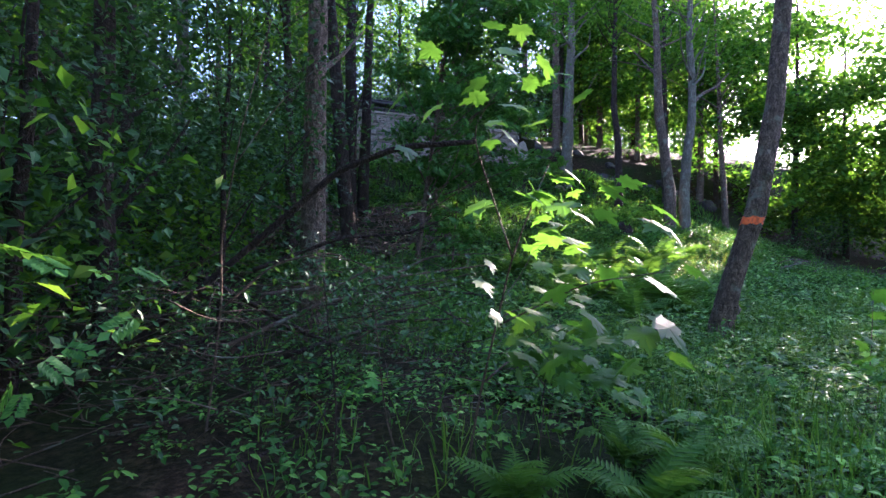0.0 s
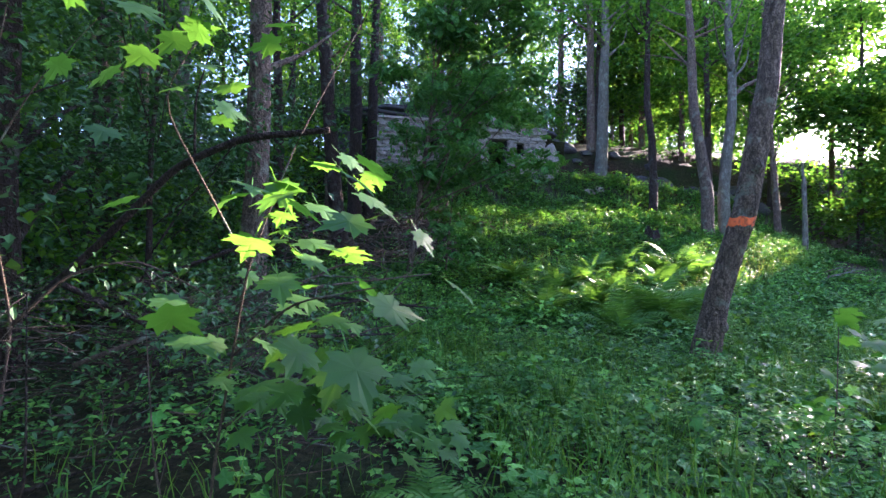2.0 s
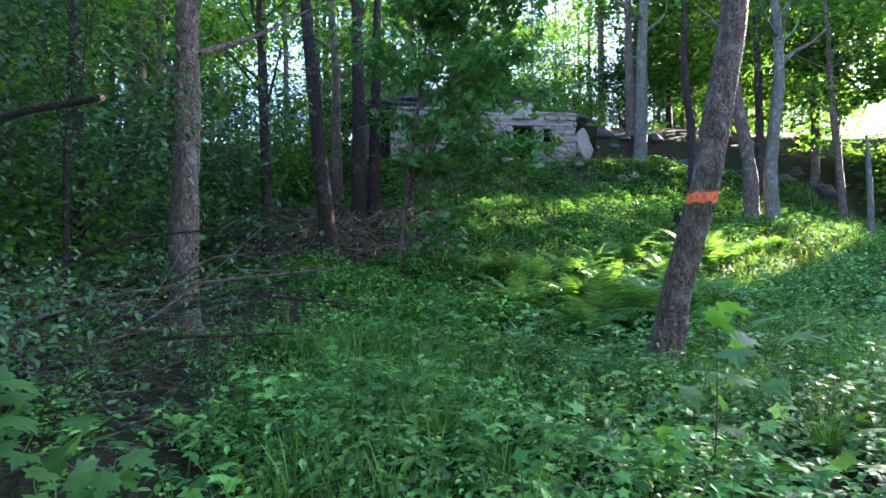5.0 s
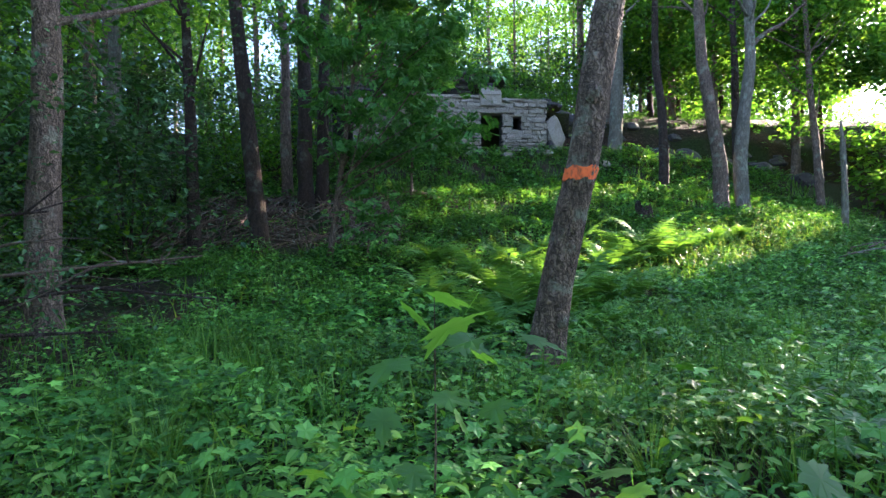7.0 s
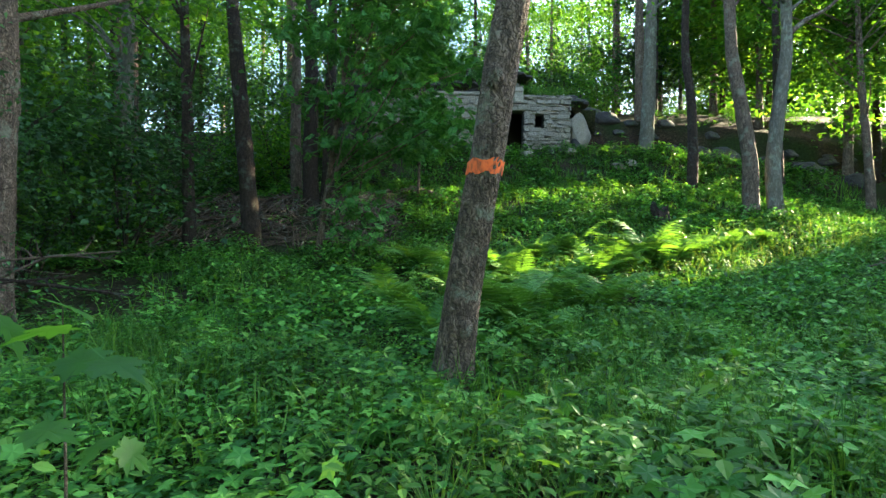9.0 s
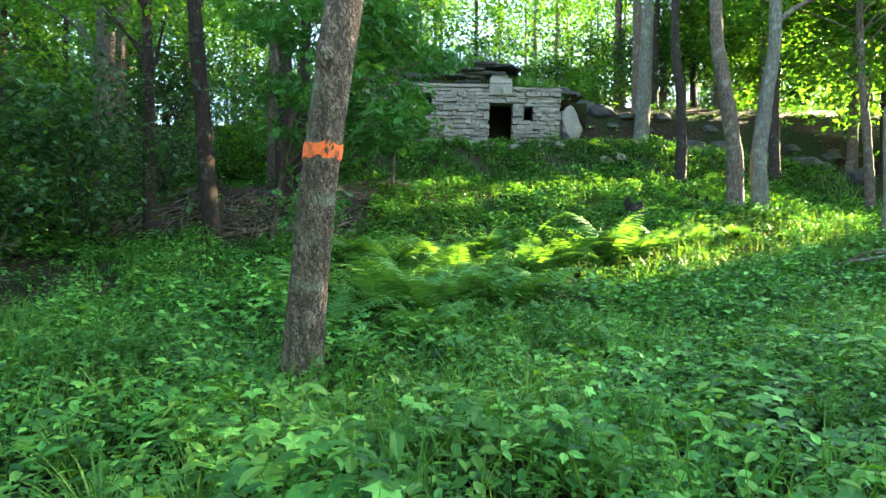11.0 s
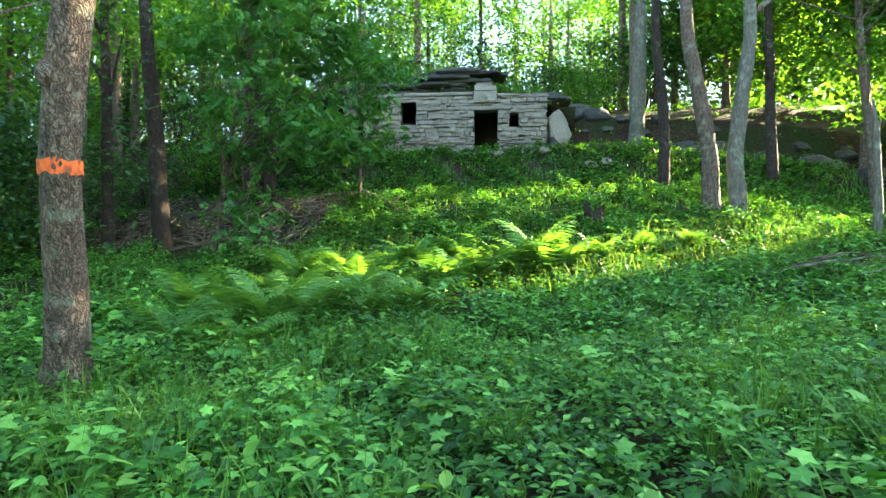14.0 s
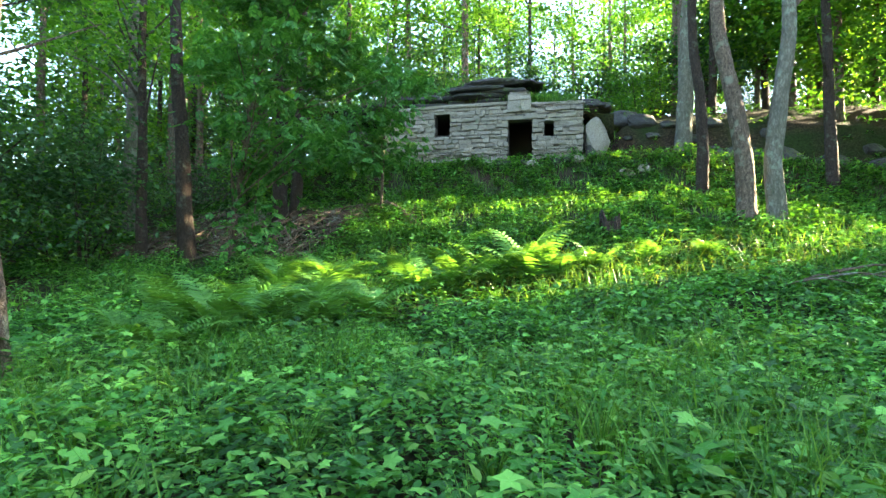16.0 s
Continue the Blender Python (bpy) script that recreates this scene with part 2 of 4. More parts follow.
def tube(points, radii, sides=8, rough=0.0, step=0.25, seed=0, flare=0.0):
    """A round, uneven limb along a bent line: vertices and triangles."""
    p, r = np.array(points, float), np.array(radii, float)
    d = np.concatenate([[0], np.cumsum(np.linalg.norm(np.diff(p, axis=0), axis=1))])
    n = max(3, int(d[-1] / step) + 1)
    s = np.linspace(0, d[-1], n)
    line = np.stack([np.interp(s, d, p[:, i]) for i in range(3)], 1)
    if n > 4:
        for _ in range(2):
            line[1:-1] = (line[:-2] + 2 * line[1:-1] + line[2:]) / 4
    rad = np.interp(s, d, r)
    tan = np.gradient(line, axis=0)
    tan /= np.linalg.norm(tan, axis=1)[:, None]
    ref = np.where(np.abs(tan[:, 2:3]) > 0.9, [[1.0, 0, 0]], [[0, 0, 1.0]])
    u = np.cross(tan, ref)
    u /= np.linalg.norm(u, axis=1)[:, None]
    w = np.cross(tan, u)
    a = np.linspace(0, 2 * math.pi, sides, endpoint=False)
    g = np.random.default_rng(seed)
    ph = g.uniform(0, 6.28, 6)
    bumps = 1 + rough * (np.sin(3 * a[None] + ph[0] + s[:, None] * 1.1) * 0.5 + np.sin(5 * a[None] + ph[1] - s[:, None] * 2.3) * 0.35
                         + np.sin(2 * a[None] + ph[2] + s[:, None] * 3.7) * 0.4 + g.normal(0, 0.28, (n, sides)))
    if flare:
        bumps *= 1 + flare * np.exp(-s / 0.18)[:, None] * (1 + 0.5 * np.sin(4 * a[None] + ph[3]))
    v = line[:, None] + (rad[:, None] * bumps)[..., None] * (u[:, None] * np.cos(a)[None, :, None] + w[:, None] * np.sin(a)[None, :, None])
    v = np.concatenate([v.reshape(-1, 3), line[[0, -1]]])
    i, j = np.meshgrid(np.arange(n - 1), np.arange(sides), indexing="ij")
    a0, a1 = i * sides + j, i * sides + (j + 1) % sides
    f = np.concatenate([np.stack([a0, a1, a1 + sides], -1).reshape(-1, 3), np.stack([a0, a1 + sides, a0 + sides], -1).reshape(-1, 3)])
    jj = np.arange(sides)
    caps = np.concatenate([np.stack([(jj + 1) % sides, jj, np.full(sides, n * sides)], -1),
                           np.stack([(n - 1) * sides + jj, (n - 1) * sides + (jj + 1) % sides, np.full(sides, n * sides + 1)], -1)])
    return v, np.concatenate([f, caps])


# ---- ground ----
def ground():
    gx = np.concatenate([np.linspace(-400, -40, 12), np.linspace(-38, -13, 14), np.arange(-12, 20, 0.3), np.linspace(20.5, 44, 16), np.linspace(50, 400, 12)])
    gy = np.concatenate([np.linspace(-400, -30, 10), np.linspace(-28, -1, 16), np.arange(0, 30, 0.3), np.linspace(30.5, 60, 20), np.linspace(65, 400, 12)])
    X, Y = np.meshgrid(gx, gy)
    Z = height(X, Y)
    Z = Z + np.where((np.abs(X) < 22) & (Y > 0) & (Y < 31), rng.normal(0, 0.02, X.shape), 0)
    n, m = X.shape
    i, j = np.meshgrid(np.arange(n - 1), np.arange(m - 1), indexing="ij")
    a = i * m + j
    f = np.concatenate([np.stack([a, a + 1, a + m + 1], -1).reshape(-1, 3), np.stack([a, a + m + 1, a + m], -1).reshape(-1, 3)])
    me = raw_mesh("ground", np.stack([X, Y, Z], -1).reshape(-1, 3), f, SOIL, True)
    tagged(new("ground", me), "sloping forest floor of dark soil and leaf litter", "ground", kind="structure")


ground()

# Places to be lit by the low sun, and the beam's width; crowns are cut open along them.
BEAMS = [((3.0, 12.6, 1.25), 0.8), ((4.0, 12.8, 1.35), 1.0), ((5.0, 13.1, 1.4), 1.1), ((6.4, 13.7, 1.5), 1.0),
         ((7.9, 14.6, 1.8), 1.0), ((9.4, 15.1, 1.95), 0.9), ((10.6, 15.6, 2.0), 0.8), ((6.9, 20.4, 3.6), 0.8), ((7.8, 20.9, 3.8), 0.9), ((8.6, 21.4, 4.1), 0.7),
         ((-5.25, 3.15, 1.8), 0.55), ((-4.3, 14.3, 2.2), 0.13), ((-8.3, 3.0, 1.2), 0.3),
         ((-5.8, 8.9, 2.4), 0.2), ((-7.1, 4.6, 1.3), 0.35), ((6.4, 24.6, 6.7), 0.6)]


def clear_of_beams(pos, margin=0.3):
    keep = np.ones(len(pos), bool)
    s = np.array(SUN_DIR)
    for c, r in BEAMS:
        d = pos - np.array(c)
        along = d @ s
        off = np.linalg.norm(d - along[:, None] * s, axis=1)
        keep &= (off > r + margin * rng.uniform(-0.5, 1.5, len(pos))) | (along < 0.3)
    return keep


def in_beam(x, y, low, high, margin):
    """Whether something upright at x, y would stand in a beam."""
    for (cx, cy, cz), r in BEAMS:
        d = (x - cx) * math.sin(SUN_AZ) + (y - cy) * math.cos(SUN_AZ)
        off = abs((x - cx) * math.cos(SUN_AZ) - (y - cy) * math.sin(SUN_AZ))
        z = cz + d * math.tan(SUN_EL)
        if d > 0.5 and off < r + margin and low < z < high:
            return True
    return False


# ---- trees ----
def crown_points(n, radius, low, high, clumps, g, spread=0.7):
    c = np.stack([g.normal(0, radius * 0.55, clumps), g.normal(0, radius * 0.55, clumps), g.uniform(low, high, clumps)], 1)
    k = g.integers(0, clumps, n)
    return c[k] + g.normal(0, 1, (n, 3)) * np.array([spread, spread, spread * 0.45]), c


def leaf_set(pos, lo, hi, g, template=FAR_LEAF):
    n = len(pos)
    return scatter(template, pos, g.uniform(lo, hi, n), g.uniform(0, 6.28, n), g.normal(-0.25, 0.45, n), g.normal(0, 0.5, n))


def trunk_mesh(points, radii, mat, sides=14, rough=0.08, seed=0, limbs=(), step=0.22, flare=0.35):
    sets = [tube(points, radii, sides, rough, step, seed, flare)]
    for k, (p, r) in enumerate(limbs):
        sets.append(tube(p, r, 6, 0.1, 0.3, seed + k + 1))
    v, f = joined(sets)
    return raw_mesh("trunk", v, f, mat, True)


def limb_lines(points, radii, targets, g):
    """Limbs from the stem towards clumps of the crown."""
    out = []
    p = np.array(points, float)
    for c in targets:
        zs = c[2] - g.uniform(0.8, 2.2)
        if zs < p[0, 2] + 1.2 or zs > p[-1, 2]:
            continue
        a = np.array([np.interp(zs, p[:, 2], p[:, i]) for i in range(3)])
        ra = np.interp(zs, p[:, 2], radii) * 0.38
        out.append(([a, (a + c) / 2 + g.normal(0, 0.15, 3), c], [ra, ra * 0.6, 0.012]))
    return out


def tree(x, y, r, tall, mat, label, lean=(0, 0), crown=None, seed=0, bend=0.0, sides=14, leaf=(0.12, 0.22), leafmat=None, beams=False, z0=None, group="", rough=0.08, shape=None):
    """A tree with a tapered, leaning stem, limbs and a loose crown. crown: leaves, radius, low, high, clumps."""
    g = np.random.default_rng(seed + 100)
    z = hz(x, y) - 0.12 if z0 is None else z0
    t = thing("tree", pose(x, y, z), label, "tree", group)
    zs = np.linspace(0, tall, 9)
    pts = [(lean[0] * q + bend * math.sin(q * 0.9) + g.normal(0, 0.015 * min(q, 2)), lean[1] * q + g.normal(0, 0.015 * min(q, 2)), q) for q in zs]
    rad = [r * (1 - 0.75 * q / tall) for q in zs]
    limbs = []
    if crown:
        n, cr, lo, hi, cl = crown
        pos, cs = crown_points(n, cr, lo, hi, cl, g)
        shift = np.array([np.interp((lo + hi) / 2, zs, [p[i] for p in pts]) for i in range(2)] + [0])
        pos, cs = pos + shift, cs + shift
        if beams:
            off = np.array([x, y, z])
            pos = pos[clear_of_beams(pos + off)]
        limbs = limb_lines(pts, rad, cs[: (12 if sides > 9 else 5)], g)
        v, f = leaf_set(pos, *leaf, g, shape or FAR_LEAF)
        part("crown", raw_mesh("crown", v, f, leafmat or CANOPY), t)
    part("trunk", trunk_mesh(pts, rad, mat, sides, rough, seed, limbs), t)
    return t


# the leaning tree with the painted band, beside the path walked
def banded_tree():
    g = np.random.default_rng(5)
    t = thing("tree", pose(-0.21, 6.56, -0.14), "leaning rough-barked tree with an orange paint band", "tree")
    pts = [(0, 0, 0), (0.04, -0.06, 0.5), (0.11, -0.16, 1.1), (0.21, -0.34, 1.8), (0.28, -0.44, 2.2), (0.38, -0.5, 2.9), (0.54, -0.55, 3.8), (0.84, -0.5, 6), (1.1, -0.3, 9), (1.2, -0.2, 13)]
    rad = [0.2, 0.172, 0.153, 0.14, 0.138, 0.14, 0.125, 0.11, 0.08, 0.03]
    pos, cs = crown_points(1300, 2.6, 6.5, 12.5, 18, g)
    pos += np.array([0.9, -0.4, 0])
    limbs = limb_lines(pts, rad, cs[:12], g)
    part("trunk", trunk_mesh(pts, rad, BARK, 56, 0.034, 3, limbs, step=0.03, flare=0.55), t)
    for k, (h, az, s) in enumerate([(0.75, -1.2, 0.07), (2.75, -2.0, 0.08), (0.42, -2.4, 0.06)]):
        bm = bmesh.new()
        bmesh.ops.create_icosphere(bm, subdivisions=2, radius=s)
        for v in bm.verts:
            v.co *= 1 + 0.25 * noise.noise(v.co * 20 + Vector((k, 0, 0)))
            v.co.z *= 1.3
        me = bpy.data.meshes.new("burl")
        bm.to_mesh(me), bm.free()
        me.materials.append(BARK)
        c = [np.interp(h, [p[2] for p in pts], [p[i] for p in pts]) for i in range(2)]
        rr = float(np.interp(h, [p[2] for p in pts], rad)) - 0.015
        o = part("burl", me, t)
        o.location = (c[0] + rr * math.cos(az), c[1] + rr * math.sin(az), h)
    # paint: a ring a few millimetres proud of the bark, with a ragged edge
    n, rings = 72, 6
    verts, faces = [], []
    for i in range(n):
        a = 2 * math.pi * i / n
        lo = 2.02 + 0.012 * math.sin(7 * a) - 0.03 * max(0, noise.noise(Vector((9 * a, 0, 3)))) + 0.0
        hi = 2.125 + 0.012 * math.sin(5 * a + 1) + 0.012 * noise.noise(Vector((14 * a, 2, 0)))
        for k in range(rings):
            q = lo + (hi - lo) * k / (rings - 1)
            cx, cy = (float(np.interp(q, [p[2] for p in pts], [p[c] for p in pts])) for c in (0, 1))
            rr = float(np.interp(q, [p[2] for p in pts], rad)) * 1.05 + 0.004 + 0.003 * noise.noise(Vector((8 * a, q * 30, 0)))
            verts.append((cx + rr * math.cos(a), cy + rr * math.sin(a), q))
    for i in range(n):
        for k in range(rings - 1):
            faces.append((i * rings + k, (i + 1) % n * rings + k, (i + 1) % n * rings + k + 1, i * rings + k + 1))
    part("paint_band", raw_mesh("paint_band", verts, faces, PAINT, True), t, "orange marking paint, worn, ragged edge")
    v, f = leaf_set(pos, 0.1, 0.17, g)
    part("crown", raw_mesh("crown", v, f, CANOPY), t)


banded_tree()

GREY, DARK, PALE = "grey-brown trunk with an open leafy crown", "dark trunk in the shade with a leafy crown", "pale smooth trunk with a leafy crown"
tree(-5.97, 9.05, 0.21, 13, BARK, "stout grey-brown tree among fallen branches", (0.01, 0), (5200, 2.6, 6.0, 12, 30), 11, sides=20, leafmat=SHADED_LEAF, leaf=(0.08, 0.14), shape=LEAF)
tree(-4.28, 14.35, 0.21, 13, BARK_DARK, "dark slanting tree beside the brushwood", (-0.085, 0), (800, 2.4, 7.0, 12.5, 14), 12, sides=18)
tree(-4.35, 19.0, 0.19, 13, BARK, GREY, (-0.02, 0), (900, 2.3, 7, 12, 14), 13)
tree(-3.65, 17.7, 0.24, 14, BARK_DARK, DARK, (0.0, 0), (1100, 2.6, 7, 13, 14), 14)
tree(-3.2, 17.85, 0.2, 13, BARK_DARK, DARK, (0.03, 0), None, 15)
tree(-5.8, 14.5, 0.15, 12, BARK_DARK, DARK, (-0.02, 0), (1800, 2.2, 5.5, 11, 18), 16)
tree(-8.6, 17.0, 0.22, 13, BARK_PALE, PALE, (0.01, 0), (2200, 2.4, 5, 12, 20), 17)
tree(9.55, 17.5, 0.24, 13, BARK, GREY, (-0.1, 0), (900, 2.6, 7.5, 12, 14), 18, bend=0.12, sides=18, beams=True)
twin = tree(10.2, 17.3, 0.23, 13, BARK_PALE, PALE, (0.03, 0), (900, 2.8, 7.5, 12, 14), 19, bend=-0.14, sides=18, beams=True)
v, f = tube([(0.25, 0, 5.4), (0.75, -0.1, 5.9), (1.4, -0.2, 6.2), (2.1, -0.25, 6.9)], [0.085, 0.07, 0.055, 0.02], 8, 0.1, 0.15, 5)
part("limb", raw_mesh("limb", v, f, BARK, True), twin, "crooked dark side limb")
tree(9.15, 20.2, 0.19, 13, BARK_DARK, DARK, (-0.03, 0), (900, 2.4, 8, 12, 14), 20, bend=0.08, beams=True)
tree(9.6, 25.0, 0.33, 15, BARK_PALE, PALE, (0.03, 0), (2400, 2.8, 8, 14, 20), 21, beams=True)
tree(13.3, 21.6, 0.19, 13, BARK_DARK, DARK, (-0.02, 0), (1300, 2.3, 5.0, 12, 20), 22, beams=True)
tree(15.6, 20.0, 0.16, 12, BARK, GREY, (-0.08, 0), (1300, 2.2, 4.8, 11, 20), 23, beams=True)
tree(17.6, 23.5, 0.2, 13, BARK, GREY, (0.02, 0), (1400, 2.6, 5.0, 12, 20), 24, beams=True)
tree(-9.2, 12.6, 0.2, 12, BARK_DARK, DARK, (0.02, 0), (5200, 2.6, 1.2, 11, 34), 25, leafmat=SHADED_LEAF)
tree(-8.6, 7.9, 0.16, 10, BARK_DARK, DARK, (0.0, 0), (5600, 2.0, 1.5, 8, 40), 26, leafmat=SHADED_LEAF, leaf=(0.07, 0.13), shape=LEAF)
tree(-8.9, 6.0, 0.07, 7, BARK_DARK, "small tree of the thicket, thick with leaves darkened for shade", (0.05, 0), (5200, 1.4, 1.9, 6.5, 36), 27, leafmat=SHADED_LEAF, leaf=(0.07, 0.13), beams=True, shape=LEAF)
tree(-11.0, 4.6, 0.09, 8, BARK_DARK, "small tree of the thicket, thick with leaves darkened for shade", (0.02, 0), (5200, 1.6, 1.2, 7, 36), 28, leafmat=SHADED_LEAF, leaf=(0.07, 0.13), beams=True, shape=LEAF)
tree(-7.3, 8.6, 0.05, 6, BARK_DARK, "small tree of the thicket, thick with leaves darkened for shade", (0.02, 0), (3600, 1.2, 2.4, 6, 30), 29, leafmat=SHADED_LEAF, leaf=(0.07, 0.12), beams=True, shape=LEAF)

# unseen trees added behind the start of the walk, to shade the thicket floor
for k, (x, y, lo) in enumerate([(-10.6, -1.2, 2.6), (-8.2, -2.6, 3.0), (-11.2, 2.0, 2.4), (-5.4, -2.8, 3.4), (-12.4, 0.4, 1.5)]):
    tree(x, y, 0.16, 11, BARK_DARK, "unseen tree added behind the path to shade the thicket", (0.02, 0.02), (6500, 2.5, lo, 10.5, 46), 240 + k, leaf=(0.1, 0.18), leafmat=SHADED_LEAF, beams=True, shape=LEAF, sides=9)


# ---- rowan with feathered leaves that hangs before the hut ----
def pinnate(length, pairs):
    """A feathered leaf as a template along +y."""
    sets = []
    for k in range(pairs):
        y = length * (0.25 + 0.72 * k / pairs)
        for s in (-1, 1):
            sets.append(scatter(FAR_LEAF, np.array([[0, y, -0.03 * k / pairs]]), np.array([length * 0.42]), np.array([-s * 1.05]), np.array([-0.15]), np.array([0.0])))
    sets.append(scatter(FAR_LEAF, np.array([[0, length * 0.95, -0.03]]), np.array([length * 0.42]), np.array([0.0]), np.array([-0.2]), np.array([0.0])))
    return joined(sets)


PINNATE = pinnate(1.0, 5)


def rowan(x, y, r, tall, lean, leaves, lo, hi, radius, seed, label, shift=(0, 0), size=(0.16, 0.26), clumps=26):
    g = np.random.default_rng(seed)
    z = hz(x, y) - 0.1
    t = thing("rowan_tree", pose(x, y, z), label, "tree")
    zs = np.linspace(0, tall, 8)
    pts = [(lean[0] * q, lean[1] * q, q) for q in zs]
    rad = [r * (1 - 0.7 * q / tall) for q in zs]
    pos, cs = crown_points(leaves, radius, lo, hi, clumps, g, 0.34)
    sh = np.array([lean[0] * (lo + hi) / 2 + shift[0], lean[1] * (lo + hi) / 2 + shift[1], 0])
    pos, cs = pos + sh, cs + sh
    part("trunk", trunk_mesh(pts, rad, BARK, 10, 0.07, seed, limb_lines(pts, rad, cs, g), flare=0.2), t)
    n = len(pos)
    v, f = scatter(PINNATE, pos, g.uniform(*size, n), g.uniform(0, 6.28, n), g.normal(-0.45, 0.35, n), g.normal(0, 0.4, n))
    part("crown", raw_mesh("crown", v, f, ROWAN), t)


rowan(-2.72, 13.65, 0.075, 7.5, (0.14, 0.02), 3600, 2.5, 8.0, 1.9, 31, "slender slanting rowan with feathered green leaves", (1.1, -0.3), size=(0.18, 0.28), clumps=56)
rowan(-0.5, 18.2, 0.05, 6.0, (0.03, 0), 1800, 1.7, 5.0, 1.2, 32, "thin young rowan on the slope before the hut", (-0.1, -0.3))
rowan(-1.9, 13.2, 0.03, 2.4, (0.1, 0.05), 160, 0.8, 2.0, 0.45, 33, "small rowan sapling with drooping leaves", clumps=8)


# ---- far wood: a few kinds of tree and bush, repeated ----
def far_tree_kind(seed, tall, r, mat, crown):
    return tree(0, 0, r, tall, mat, "tall woodland tree with a loose sunlit crown", (0.01 * (seed % 3 - 1), 0), crown, seed, sides=7, leaf=(0.17, 0.3), z0=0, group="far woodland trees")


def bush_kind(seed, leaves, radius, tall, leaf, mat=CANOPY):
    g = np.random.default_rng(seed)
    t = thing("bush", pose(0, 0, 0), "leafy woodland bush with many thin stems", "bush", "woodland bushes")
    pos, cs = crown_points(leaves, radius, 0.3, tall, 22, g, 0.5)
    v, f = leaf_set(pos, *leaf, g)
    part("foliage", raw_mesh("foliage", v, f, mat), t)
    stems = [tube([(g.normal(0, 0.1), g.normal(0, 0.1), -0.1), c * np.array([0.5, 0.5, 0.6]), c], [0.025, 0.016, 0.006], 4, 0.05, 0.45, k) for k, c in enumerate(cs[:9])]
    v, f = joined(stems)
    part("branchwork", raw_mesh("branchwork", v, f, BARK_DARK, True), t)
    return t


def place(kind_list, spots):
    used = set()
    for k, (x, y, turn, s) in enumerate(spots):
        i = k % len(kind_list)
        m = pose(x, y, hz(x, y) - 0.1, 0, 0, turn)
        if i in used:
            o = copy_thing(kind_list[i], m)
        else:
            o = kind_list[i]
            o.matrix_basis = m
            used.add(i)
        o.scale = (s, s, s)


g = np.random.default_rng(77)
far_kinds = [far_tree_kind(41, 16, 0.2, BARK, (3200, 2.8, 4, 15, 34)), far_tree_kind(42, 18, 0.17, BARK_DARK, (3000, 2.5, 6, 17, 32)),
             far_tree_kind(43, 14, 0.14, BARK_PALE, (3200, 2.6, 2.5, 13, 36)), far_tree_kind(44, 17, 0.24, BARK, (3200, 3.0, 7, 16, 32))]
spots = []
tries = 0
while len(spots) < 96 and tries < 5000:
    tries += 1
    y = g.uniform(26, 62)
    x = g.uniform(-0.75 * y + 2, 0.95 * y + 4)
    if -4.5 < x < 8.0 and y < 31:
        continue
    if in_beam(x, y, hz(x, y) + 2, hz(x, y) + 17, 3.0):
        continue
    if all((x - a) ** 2 + (y - b) ** 2 > 3.4 for a, b, _, _ in spots):
        spots.append((x, y, g.uniform(0, 360), g.uniform(0.8, 1.15)))
for _ in range(26):
    x, y = g.uniform(-26, -10.5), g.uniform(5.5, 34)
    spots.append((x, y, g.uniform(0, 360), g.uniform(0.7, 1.0)))
# unseen trees added behind the path walked, to close the wood overhead
for _ in range(16):
    spots.append((g.uniform(-16, 18), g.uniform(-22, -7), g.uniform(0, 360), g.uniform(0.8, 1.1)))
place(far_kinds, spots)

# two of the bush kinds carry shade in their leaf colour
bush_kinds = [bush_kind(51, 1500, 1.1, 2.6, (0.09, 0.17)), bush_kind(52, 2200, 1.3, 3.4, (0.09, 0.17), SHADED_LEAF), bush_kind(53, 1500, 0.9, 1.8, (0.07, 0.14), SHADED_LEAF)]
spots = [(-8.3, 10.3), (-7.6, 11.9), (-9.5, 10.5), (-8.0, 14.0), (-9.6, 16.5), (-7.6, 18.5), (-6.5, 20.5), (-9.9, 6.4), (-10.4, 7.8), (-5.2, 20.8), (-4.6, 22.6), (-7.6, 23),
         (-10.5, 20), (-12, 13), (-12.5, 17), (-11, 9), (-6.9, 13.9), (-10.9, 4.4), (-9.7, 5.2)]
spots += [(x, 24.8 + 1.2 * math.sin(3 * x)) for x in (11.6, 13.2, 14.8, 16.2, 18, 19.5, 21)]
spots += [(g.uniform(-16, 36), g.uniform(29.5, 44)) for _ in range(28)]
spots += [(g.uniform(-30, -11), g.uniform(4, 40)) for _ in range(34)]
# unseen bushes added behind and beside the path to block low skylight
spots += [(g.uniform(-22, 26), g.uniform(-16, -5)) for _ in range(14)] + [(g.uniform(15, 26), g.uniform(-6, 13)) for _ in range(12)] + [(g.uniform(-22, -13), g.uniform(-6, 6)) for _ in range(12)]
spots += [(g.uniform(18, 44), g.uniform(23, 46)) for _ in range(30)]
spots += [(-2.5, 32), (-0.5, 33), (1.2, 32.3), (6.8, 32.4), (8.4, 33), (10, 31.5), (11.6, 30.5), (4.6, 34.5)]
spots += [(7.8, 28.5), (9.2, 28.0), (11, 27.5), (3.0, 30.5), (0, 30.5), (5.5, 31), (-3, 30.5), (15.5, 18.8), (17.5, 19.5), (18.5, 21.5), (20, 18), (-5.6, 25), (-7, 26.5)]
place(bush_kinds, [(x, y, g.uniform(0, 360), g.uniform(0.8, 1.2) * (1.5 if x < -10.5 or y > 30 or y < -4 else 1)) for x, y in spots if not in_beam(x, y, hz(x, y), hz(x, y) + 4.5, 1.5)])
